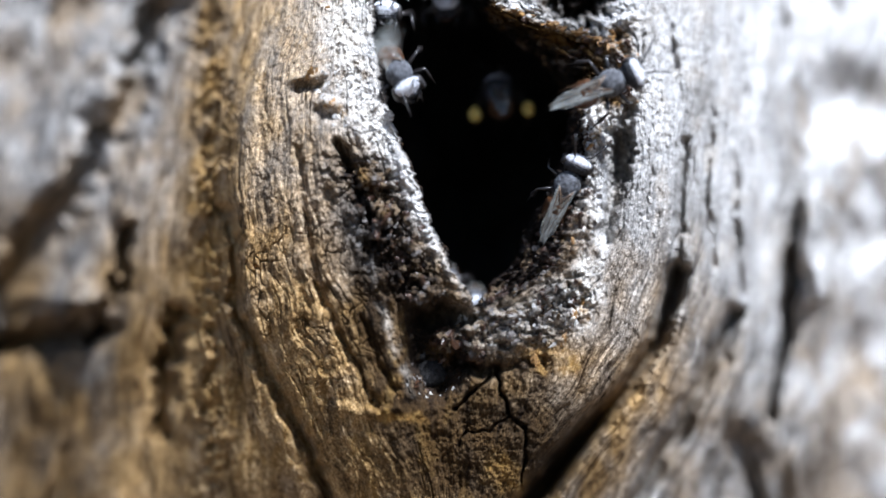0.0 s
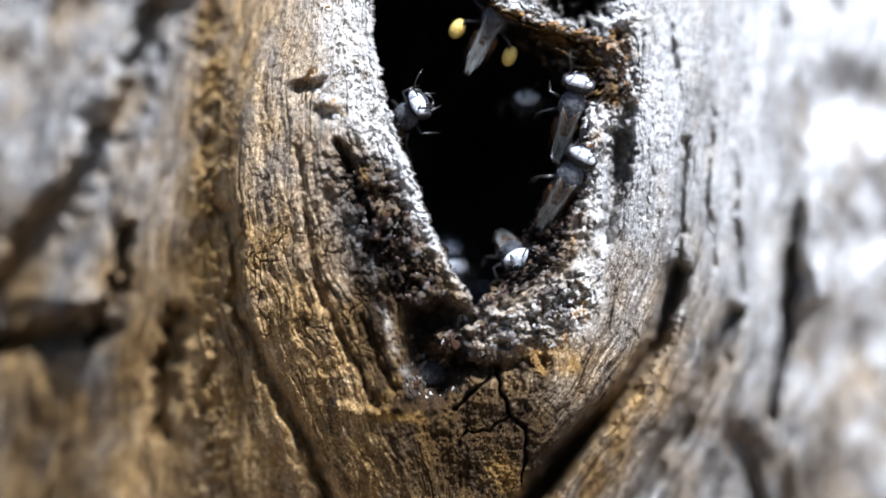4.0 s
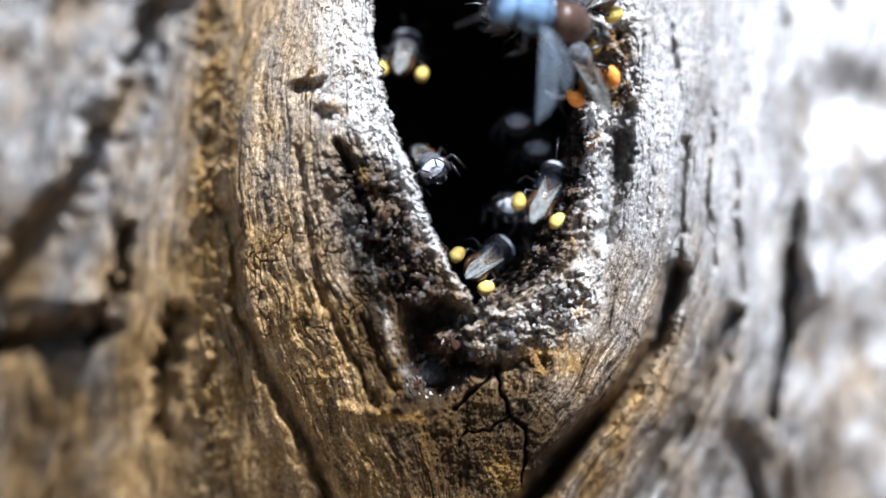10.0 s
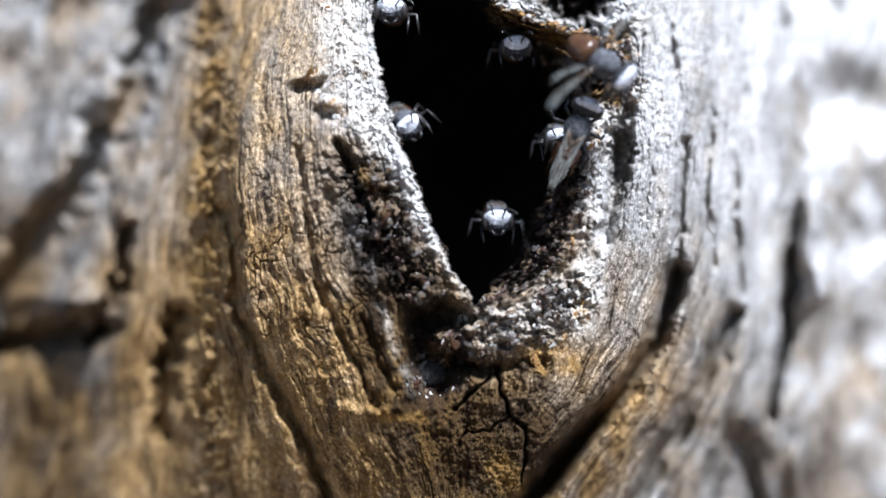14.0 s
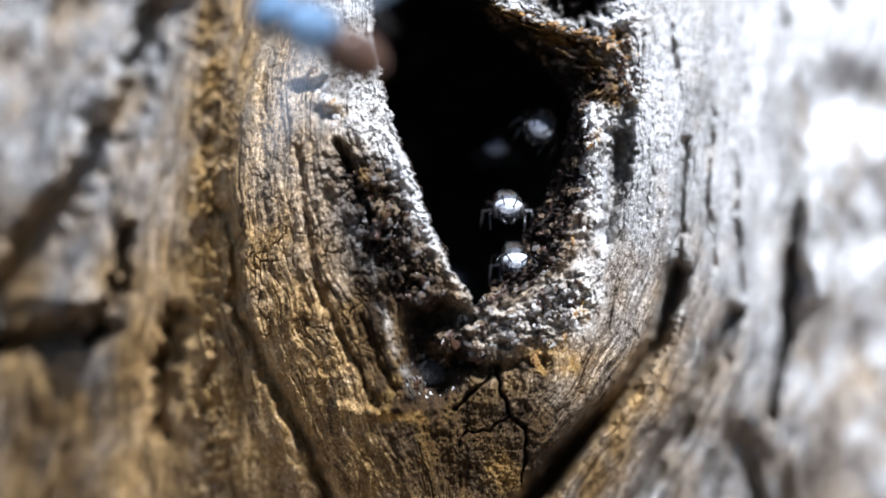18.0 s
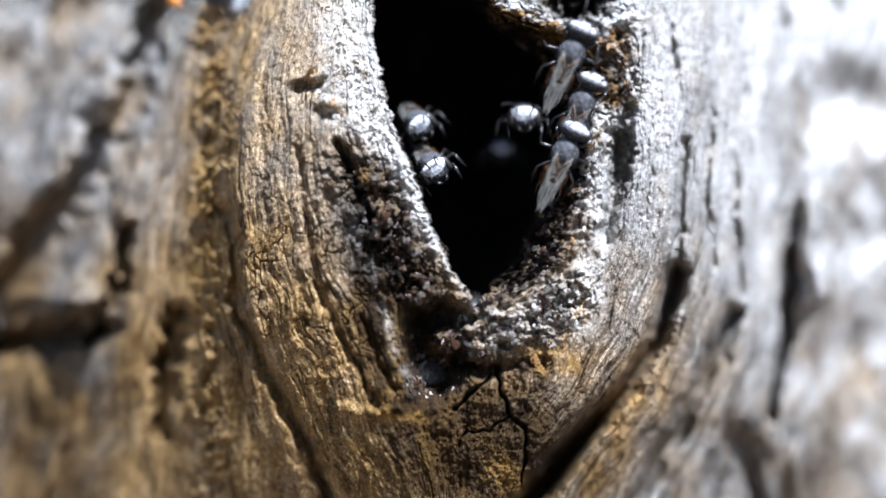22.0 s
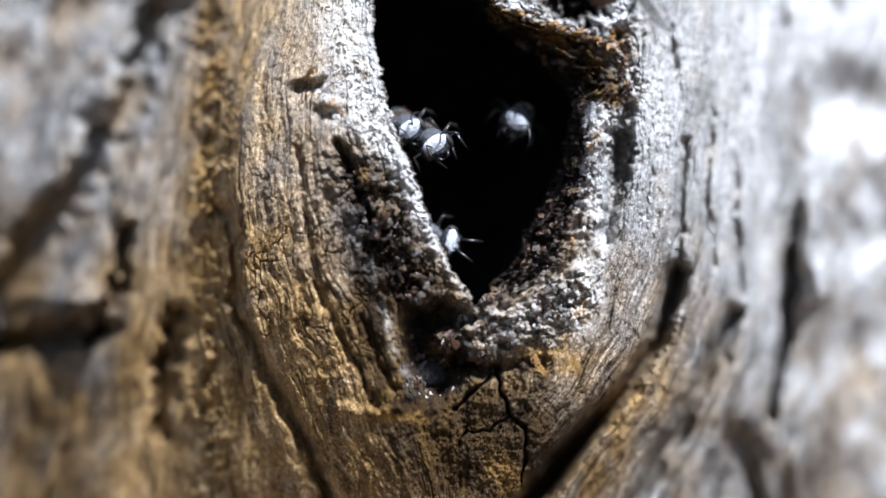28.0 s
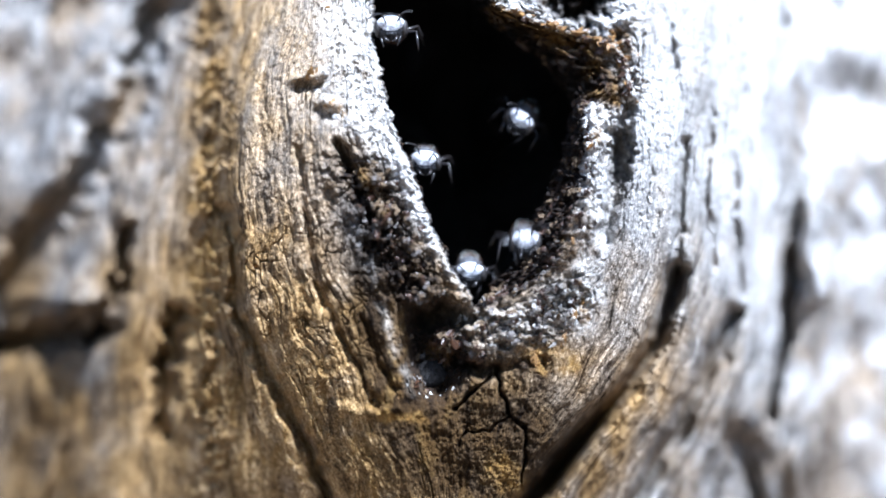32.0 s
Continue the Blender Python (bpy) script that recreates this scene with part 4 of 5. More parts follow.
def at(u, v, d, way=(270, 75), roll=0):
    """The pose of a bee whose head shows at plan point (u, v), d millimetres behind the focus. way: the heading round the
    picture's axis (0 right, 90 up) and its tilt towards the eye, in degrees."""
    a, p = radians(way[0]), radians(way[1])
    f = Vector((math.cos(p) * math.cos(a), -math.sin(p), math.cos(p) * math.sin(a)))
    up = Vector((-math.sin(p) * math.cos(a), -math.cos(p), -math.sin(p) * math.sin(a)))
    right = f.cross(up)
    m = Matrix((right, f, up)).transposed().to_4x4() @ pose(0, 0, 0, 0, roll, 0)
    m.translation = Vector(place(u, v, d * MM)) - f * 1.6 * BMM
    return m


def way(*stops):
    """Rows for a bee: (seconds, u, v, depth, heading); turns of more than 75 degrees are split into steps, and the ends are held."""
    def away(s):
        return s[1] > 1600 or s[1] < -60 or s[2] < -90 or s[2] > 950

    def aside(t, s):
        return (t, 784 + (s[1] - 784) * 3, 441 + (s[2] - 441) * 5, min(s[3], 0) - 20, s[4])

    full = []
    for i, s in enumerate(stops):
        before = stops[i - 1][0] if i else 0.0
        after = stops[i + 1][0] if i + 1 < len(stops) else 32.0
        if away(s) and s[0] - before > 1.5 and (i == 0 or away(stops[i - 1])):
            full.append(aside(s[0] - 0.5, s))
        full.append(s)
        if away(s) and after - s[0] > 1.5 and (i + 1 == len(stops) or away(stops[i + 1])):
            full.append(aside(s[0] + 0.6, s))
    rows = [(s[0], at(*s[1:])) for s in full]
    if rows[0][0] > 0:
        rows.insert(0, (0.0, rows[0][1]))
    if rows[-1][0] < 32:
        rows.append((32.0, rows[-1][1]))
    out = [rows[0]]
    for (t0, a), (t1, b) in zip(rows, rows[1:]):
        n = int(math.degrees(a.to_quaternion().rotation_difference(b.to_quaternion()).angle) // 75)
        for i in range(1, n + 1):
            s = i / (n + 1)
            if frame(t0 + (t1 - t0) * s) > frame(out[-1][0]):
                out.append((t0 + (t1 - t0) * s, a.lerp(b, s)))
        out.append((t1, b))
    return out


# headings: round the picture's axis, and towards the eye
FACE = (270, 82)      # looks out at the eye, back upwards
FACE_R = (305, 70)    # from the left lip, turned to the right
FACE_L = (235, 70)    # from the right lip, turned to the left
LEAN_R = (330, 40)
UP_OUT = (80, 35)     # climbs up and out
LIP_R = (38, 12)      # walks over the right lip, wings trailing down to the left
LIP_U = (66, 14)
LIP_L = (125, 15)     # walks over the left lip
DOWN = (285, 35)
INTO = (95, -55)      # walks away into the dark
LEFT = (190, 20)

plain_bee = bee()
BEES = {"guard": plain_bee}
for key in "first east sill middle late west rim corner low back upper twin inside".split():
    BEES[key] = copy_thing(plain_bee, plain_bee.matrix_basis)
for key, mat, colour in (("amber", OPOLLEN, "orange"), ("gold", OPOLLEN, "orange"), ("pair_a", YPOLLEN, "yellow"), ("pair_b", YPOLLEN, "yellow"), ("visitor", YPOLLEN, "yellow"), ("porter", YPOLLEN, "yellow"), ("carrier", YPOLLEN, "yellow")):
    BEES[key] = load_pollen(copy_thing(plain_bee, plain_bee.matrix_basis), mat, "lump of %s pollen" % colour)
    tagged(BEES[key], "black stingless bee carrying %s pollen on its hind legs" % colour)

# two foragers that only fly by: a little larger, sky reflection painted on in blue-grey, with a tan abdomen
small, BMM = BMM, 0.00148
flier = bee()
BMM = small
tagged(flier, "dark flying bee painted blue-grey with sky reflection, tan abdomen")
for o in flier.children_recursive:
    skin = {"abdomen": FLYBAND, "thorax": FLYFUR, "head": FLYFUR, "face": FLYFUR, "forewing": FLYWING, "hindwing": FLYWING}.get(o.name.split(".")[0])
    if skin:
        o.data.materials[0] = skin
    if o.name.split(".")[0] == "vein":
        o.data.materials[0] = FLYWING
BEES["dancer"] = flier
BEES["passer"] = copy_thing(flier, flier.matrix_basis)


def flutter(b, *spans):
    """Wings lie folded on the back, and beat while the bee is in the air."""
    for w in [o for o in b.children if "wing" in o.name]:
        sx = 1 if w.location.x > 0 else -1
        rest = w.matrix_basis.copy()
        rows = [(0.0, rest)]
        for t0, t1 in spans:
            if t0 > 0:
                rows.append((t0 - 0.1, rest))
            n = frame(t1) - frame(t0)
            for i in range(0, n + 1):
                beat = 46 if i % 2 else -38
                rows.append((t0 + i / FPS, Matrix.Translation(rest.translation) @ pose(0, 0, 0, 0, -sx * beat, sx * (82 if "fore" in w.name else 60))))
            if t1 < 31.8:
                rows.append((t1 + 0.15, rest))
        rows = [r for i, r in enumerate(rows) if i == 0 or frame(r[0]) > frame(rows[i - 1][0])]
        walk(w, rows + ([(32.0, rest)] if rows[-1][0] < 31.9 else []))


def feel(b, seed):
    """Antennae that swing a little all the time."""
    rnd = random.Random(seed)
    for an in [o for o in b.children_recursive if o.name.startswith("antenna")]:
        base = an.location.copy()
        walk(an, [(0.5 * i, Matrix.Translation(base) @ pose(0, 0, 0, rnd.uniform(-22, 25), rnd.uniform(-12, 12), rnd.uniform(-22, 22))) for i in range(65)])


def tread(b, seed):
    """Legs that shift and step."""
    rnd = random.Random(100 + seed)
    for k, leg in enumerate(o for o in b.children if "leg" in o.name):
        walk(leg, [(0.4 * i, pose(0, 0, 0, rnd.uniform(-6, 6), rnd.uniform(-5, 5), (9 if (i + k) % 2 else -9) + rnd.uniform(-5, 5))) for i in range(81)])


def motions():
    b = BEES
    # right lip: waits on the lip, then drifts inside and comes back as the guard
    walk(b["guard"], way((0, 1022, 290, 0.5, LIP_U), (0.25, 1027, 283, 0.5, LIP_U), (0.5, 985, 290, 2, UP_OUT), (1.0, 940, 335, 4, FACE), (1.25, 931, 330, 3, UP_OUT),
        (1.5, 952, 272, 3, UP_OUT), (2.0, 988, 172, 1.5, UP_OUT), (2.25, 1000, 174, 1, LIP_U), (2.5, 1062, 158, -1.5, LIP_R), (2.75, 1060, 160, -1.5, LIP_R), (3.0, 1108, 180, -1.5, (5, 10)),
        (3.25, 1085, 150, -1.5, LIP_R), (3.5, 1065, 140, -1.5, (50, 10)), (4.2, 1010, 160, 2, UP_OUT), (5.2, 955, 250, 9, FACE), (9.0, 950, 265, 11, FACE), (10.6, 955, 265, 9, FACE),
        (11.0, 991, 238, 3, FACE_L), (11.25, 983, 218, 3, FACE), (11.5, 1002, 162, 1.5, FACE_L), (11.75, 1013, 163, 1.5, FACE), (12.0, 977, 232, 3, FACE_L), (12.5, 958, 275, 3, FACE), (12.75, 953, 257, 3, FACE),
        (13.0, 975, 253, 3, FACE), (13.25, 1024, 222, 0, UP_OUT), (13.5, 1050, 195, -1.5, LIP_U), (13.75, 1020, 215, 0.5, UP_OUT), (14.0, 991, 246, 3, FACE), (14.25, 988, 206, 3, FACE), (14.5, 988, 198, 3, FACE_L),
        (16.5, 980, 226, 3, FACE), (16.75, 977, 268, 4, FACE), (17.0, 975, 274, 5, FACE_L), (17.25, 966, 236, 7, FACE_L), (17.5, 964, 212, 7, FACE_L), (18.0, 952, 232, 7, FACE_L), (19.0, 965, 200, 6, FACE),
        (19.75, 950, 193, 6, FACE), (20.0, 936, 132, 5, FACE), (20.5, 944, 102, 4, FACE_L), (20.75, 972, 88, 3, FACE_L), (21.0, 983, 47, 1, UP_OUT), (21.5, 999, 83, 1, UP_OUT), (22.0, 1030, 55, -2, LIP_U),
        (22.5, 1056, 40, -3, LIP_U), (22.75, 1062, 40, -3, LIP_U), (23.0, 1190, 70, -5, LIP_R), (23.4, 1330, -120, -9, LIP_R), (24.0, 1700, -400, -15, LIP_R)))
    flutter(b["guard"], (22.85, 24.0))
    # flies off to the right at the start, passes again later on
    walk(b["first"], way((0, 1122, 130, -2, (22, 10)), (0.25, 1130, 115, -2, LIP_R), (0.5, 1105, 50, -2.5, LIP_U), (0.75, 1090, 28, -3, LIP_U), (1.0, 1100, 30, -3, LIP_R), (1.25, 1190, 25, -5, (20, 10)),
        (1.6, 1420, -160, -10, (20, 10)), (5.0, 1500, -300, -12, LIP_R), (13.5, 1150, -120, -8, LEFT), (13.75, 1000, 108, -4, LEFT), (14.0, 1105, 138, -4, (320, 20)), (14.25, 1135, 150, -5, LIP_R), (14.5, 1235, 125, -5, (10, 20)),
        (15.2, 1700, 0, -10, (10, 10)), (17.7, 1680, 300, -10, LEFT), (18.05, 1650, 270, -6, LEFT), (18.25, 1296, 248, -5, (120, 20)), (18.5, 1246, 99, -5, (100, 20)), (18.75, 1170, 20, -5, (140, 20)), (19.1, 1100, -160, -6, (120, 20)), (28.2, 1300, -160, -6, (270, 30)),
        (28.5, 1290, 60, -5, (270, 50)), (28.75, 1258, 237, -5, (60, 30)), (29.0, 1265, 110, -6, (80, 20)), (29.25, 1240, 30, -6, (90, 20)), (29.7, 1200, -180, -6, (90, 20))))
    flutter(b["first"], (1.1, 2.2), (13.3, 15.0), (17.6, 19.0), (28.2, 29.8))
    # climbs out at the right lip
    walk(b["east"], way((0.5, 843, 540, 8, FACE), (1.0, 845, 500, 3, FACE), (1.5, 895, 458, 3, FACE), (1.75, 887, 458, 3, FACE), (2.0, 911, 450, 3, FACE), (2.25, 920, 408, 3, FACE_L), (2.5, 938, 381, 2.5, FACE), (2.75, 985, 352, 1, UP_OUT),
        (3.0, 1005, 325, 0.3, LIP_U), (3.25, 1012, 312, 0, LIP_U), (3.5, 1050, 250, -1.5, (20, 10)), (4.3, 1010, 300, 2, UP_OUT), (5.2, 940, 330, 12, FACE), (8.0, 930, 265, 13, FACE), (11.6, 900, 470, 8, FACE),
        (12.0, 895, 440, 3, FACE), (12.25, 928, 427, 3, FACE), (12.5, 953, 402, 2.5, FACE), (12.75, 960, 373, 2, FACE_L), (13.0, 988, 298, 0.5, (75, 30)), (13.25, 995, 270, 0, LIP_U), (13.75, 1020, 200, -1, LIP_U), (14.0, 1040, 190, -1.5, LIP_U),
        (14.25, 1010, 235, 2, UP_OUT), (14.6, 960, 300, 8, FACE), (16.2, 830, 540, 9, FACE), (17.0, 820, 496, 4, FACE), (17.25, 848, 474, 3, FACE), (17.5, 876, 474, 3, FACE), (17.75, 895, 474, 3, FACE), (18.0, 914, 466, 3, FACE),
        (18.25, 917, 455, 3, FACE), (18.5, 940, 400, 2, FACE_L), (18.75, 977, 345, 1, UP_OUT), (19.0, 1012, 255, -0.5, LIP_U), (19.25, 1022, 225, -1, LIP_R), (19.5, 1045, 178, -1.5, LIP_R), (19.75, 1085, 150, -2, LIP_R),
        (20.0, 1185, 60, -5, LIP_R), (20.4, 1350, -150, -10, LIP_R), (21, 1700, -300, -12, LIP_R)))
    flutter(b["east"], (19.9, 21.0))
    # keeps to the sill at the bottom of the hollow
    walk(b["sill"], way((1.6, 790, 500, 9, FACE), (2.0, 802, 440, 3, FACE), (2.25, 797, 455, 3, FACE), (2.75, 845, 492, 3, FACE), (3.0, 872, 478, 3, (90, -25)), (3.25, 903, 480, 3, FACE), (3.5, 930, 446, 3, FACE_R), (5.5, 876, 494, 3, FACE),
        (5.75, 868, 488, 3, FACE), (6.0, 885, 463, 3, FACE), (6.5, 884, 445, 3, FACE), (7.0, 881, 432, 3.5, FACE), (7.5, 884, 418, 4, FACE), (8.0, 881, 412, 4, FACE), (8.5, 884, 388, 4.5, FACE), (9.0, 890, 372, 4.5, FACE),
        (9.5, 898, 364, 4.5, FACE), (9.75, 907, 356, 4.5, FACE), (10.1, 900, 380, 8, FACE), (10.9, 850, 500, 10, FACE), (11.4, 829, 462, 3.5, FACE), (11.75, 821, 452, 3, FACE), (12.0, 813, 398, 3, FACE), (12.5, 793, 394, 3, FACE_R), (13.0, 800, 448, 3.5, FACE),
        (13.3, 800, 500, 6, FACE), (13.6, 815, 600, 22, FACE), (19.2, 820, 600, 24, FACE), (19.6, 850, 480, 8, FACE), (20.0, 873, 441, 4, FACE), (20.25, 931, 371, 3, FACE), (20.5, 917, 362, 3, FACE), (21.0, 914, 356, 3, FACE_L), (21.25, 920, 374, 2.5, FACE),
        (21.5, 1005, 305, 0, LIP_U), (21.75, 1045, 262, -1.5, LIP_R), (22.0, 1018, 232, -1, LIP_U), (22.25, 1020, 232, -1, LIP_U), (22.5, 1092, 212, -1.5, LIP_R), (22.75, 1112, 168, -2, LIP_R), (23.0, 1215, 60, -5, LIP_R), (23.3, 1300, -100, -8, LIP_R), (24, 1600, -300, -12, LIP_R)))
    flutter(b["sill"], (22.9, 24.0))
    # middle of the right side
    walk(b["middle"], way((0, 820, 626, 24, FACE), (10.9, 820, 626, 24, FACE), (11.4, 900, 420, 12, FACE), (11.75, 917, 377, 5, FACE), (12.0, 922, 348, 3, FACE), (12.25, 928, 329, 3, FACE), (12.6, 900, 380, 5, FACE), (13.0, 878, 398, 3.5, FACE), (13.5, 876, 403, 3.5, FACE), (14.0, 881, 390, 3.5, FACE),
        (14.25, 895, 364, 3.5, FACE), (14.5, 931, 353, 3, FACE_L), (16.5, 980, 330, 1.5, FACE), (16.75, 942, 348, 3, FACE), (17.0, 928, 356, 3, FACE), (17.5, 920, 354, 3, FACE), (18.0, 900, 370, 3.5, FACE), (18.5, 903, 367, 3.5, FACE),
        (19.0, 915, 322, 4, FACE), (19.25, 920, 342, 4, FACE), (20.0, 942, 296, 3, FACE), (20.5, 964, 246, 3, FACE), (21.0, 997, 205, 1.5, FACE_L), (21.5, 1007, 170, 1, FACE), (21.75, 1032, 160, 0, (110, 40)), (22.0, 1048, 145, -1, LIP_U), (22.25, 1030, 158, 0, (90, 30)),
        (22.5, 960, 195, 3, FACE), (23.0, 975, 224, 3, FACE), (23.25, 988, 186, 2, FACE), (23.5, 1040, 148, -0.5, (60, 30)), (23.75, 1062, 138, -1, LIP_R), (24.0, 1026, 148, 0.5, FACE_L), (24.5, 991, 168, 2, FACE), (24.75, 977, 205, 3, FACE_L),
        (25.0, 975, 178, 2.5, (100, 20)), (25.25, 1004, 105, 1, UP_OUT), (25.5, 1004, 50, 0, UP_OUT), (27.0, 1050, 110, -1.5, LIP_U), (27.5, 1066, 75, -2.5, LIP_U), (27.75, 1085, 25, -3, LIP_U), (28.1, 1160, -120, -5, LIP_R), (28.6, 1300, -300, -8, LIP_R)))
    flutter(b["middle"], (27.9, 28.6))
    # late comer on the right side
    walk(b["late"], way((0, 826, 610, 24, FACE), (20.9, 826, 610, 24, FACE), (21.4, 890, 350, 12, FACE), (21.75, 936, 315, 4, FACE), (22.0, 928, 207, 4, FACE), (22.25, 925, 162, 4, FACE), (22.5, 939, 312, 3, FACE), (23.0, 945, 318, 3, FACE), (23.25, 968, 355, 2, FACE), (23.5, 1055, 275, -1.5, LIP_R),
        (23.75, 1118, 262, -2, (8, 10)), (24.0, 1225, 225, -4, (5, 10)), (24.25, 1330, 215, -6, (10, 10)), (24.8, 1720, 200, -10, (10, 10))))
    flutter(b["late"], (23.9, 24.8))
    # left lip at the start; flies by close to the eye; comes back and stays on the left lip to the end
    walk(b["west"], way((0, 722, 155, -1, (300, 40)), (0.25, 725, 205, 1.5, FACE_R), (0.5, 722, 187, 2.5, FACE_R), (1.0, 710, 196, 3, FACE), (1.25, 727, 225, 3, LEAN_R), (1.5, 785, 306, 3, FACE_R), (1.9, 780, 330, 9, FACE_R), (2.6, 790, 380, 7, FACE_R), (3.0, 802, 360, 3, FACE_R),
        (3.25, 780, 290, 2.5, FACE_R), (3.5, 716, 180, 1.5, (100, 30)), (4.5, 722, 200, 3, FACE_R), (5.5, 711, 136, 2, FACE), (5.75, 700, 96, 1, (80, 50)), (6.0, 690, 25, -1.5, (105, 10)), (6.5, 684, 10, -2, (105, 10)), (6.8, 600, -120, -4, LIP_L), (15.0, -300, -250, -4, LEFT), (24.15, -250, 40, -10, (345, 10)), (24.5, 525, 83, -6, (345, 10)), (24.75, 620, 75, -3, (340, 10)),
        (25.0, 722, 155, 6, DOWN), (25.4, 660, 215, 14, FACE_R), (27.1, 690, 250, 12, FACE_R), (27.5, 752, 282, 3, FACE_R), (28.0, 772, 258, 2, FACE_R), (28.25, 774, 276, 2.5, FACE), (28.5, 780, 260, 2.5, FACE_R), (28.75, 777, 287, 3.5, LEAN_R), (29.0, 763, 306, 3.5, FACE_R), (29.5, 768, 268, 2.5, FACE),
        (30.0, 768, 250, 2.5, FACE), (30.25, 772, 238, 2.5, FACE_R), (30.5, 785, 350, 3, LEAN_R), (30.75, 795, 377, 3, LEAN_R), (31.0, 821, 388, 3, (325, 45)), (31.25, 795, 370, 3, FACE_R), (31.5, 807, 356, 4, FACE), (31.75, 742, 287, 4, FACE), (32.0, 752, 285, 3.5, FACE)))
    flutter(b["west"], (0.0, 0.1), (24.1, 24.9))
    # two that climb the left lip and leave
    walk(b["rim"], way((0, 802, 636, 22, FACE), (4.6, 790, 400, 10, FACE), (5.5, 782, 334, 3, FACE_R), (5.75, 784, 315, 3, FACE), (6.0, 752, 224, 2.5, FACE), (6.25, 738, 206, 2.5, FACE), (6.5, 714, 138, 2, FACE), (6.75, 735, 183, 2, FACE_R), (7.0, 692, 190, -1.5, (150, 15)), (7.25, 682, 135, -2, LIP_L),
        (7.5, 648, 40, -3, (110, 10)), (7.9, 560, -200, -8, LIP_L), (9.0, 1000, -900, -8, LIP_R), (12.0, 2400, -600, -10, LIP_R), (21.5, 2200, 1400, -20, (190, 10)), (22.0, 1600, 1200, -22, (190, 10)), (22.3, 1380, 960, -22, (185, 5)), (22.5, 1180, 868, -22, (185, 5)), (22.75, 980, 1000, -22, (185, 5)), (23.2, 800, 1300, -20, (185, 5))))
    flutter(b["rim"], (7.4, 8.0), (22.0, 23.2))
    walk(b["corner"], way((0, 805, 640, 23, FACE), (4.6, 800, 440, 9, FACE), (5.5, 802, 389, 3, FACE_R), (5.75, 795, 370, 3, FACE), (6.0, 768, 292, 2.5, FACE_R), (6.25, 784, 315, 3, FACE_R), (6.5, 750, 285, 3.5, FACE), (6.75, 728, 224, 3, FACE_R), (7.25, 742, 205, 4, FACE_R), (7.75, 720, 214, 4, FACE_R),
        (8.0, 724, 214, 4, FACE_R), (8.5, 736, 262, 5, FACE_R), (8.75, 771, 304, 4, FACE_R), (9.0, 772, 303, 4, LEAN_R), (9.5, 750, 260, 2.5, FACE_R), (9.75, 762, 287, 2.5, FACE_R), (10.0, 768, 301, 2.5, FACE_R), (10.25, 765, 282, 2.5, FACE_R), (10.6, 745, 290, 6, FACE_R), (11.0, 752, 265, 3, FACE_R), (11.25, 718, 205, 1, (80, 40)),
        (11.5, 682, 195, -1.5, (150, 15)), (11.75, 685, 195, -1.5, (140, 15)), (12.0, 700, 140, 0, (100, 25)), (12.25, 688, 85, -1.5, (115, 15)), (12.5, 655, 15, -2.5, LIP_L), (12.9, 560, -150, -8, LIP_L), (14.0, 100, -700, -15, LIP_L)))
    flutter(b["corner"], (12.6, 13.4))
    walk(b["upper"], way((0, 683, 20, 4, FACE), (1.0, 686, 32, 4, FACE), (1.5, 690, 33, 4, FACE), (1.75, 702, 55, 4, FACE), (2.25, 700, 34, 4, FACE), (2.7, 740, 150, 10, FACE), (5.0, 811, 620, 24, FACE), (12.0, 811, 620, 24, FACE), (12.5, 745, 270, 9, FACE), (13.0, 717, 222, 4, FACE), (13.25, 724, 175, 3, FACE), (13.5, 702, 88, 2, FACE), (13.75, 692, 30, 1.5, FACE), (14.0, 691, 16, 1.5, FACE), (14.3, 680, -50, -1, UP_OUT), (14.6, 660, -140, -4, LIP_L)))
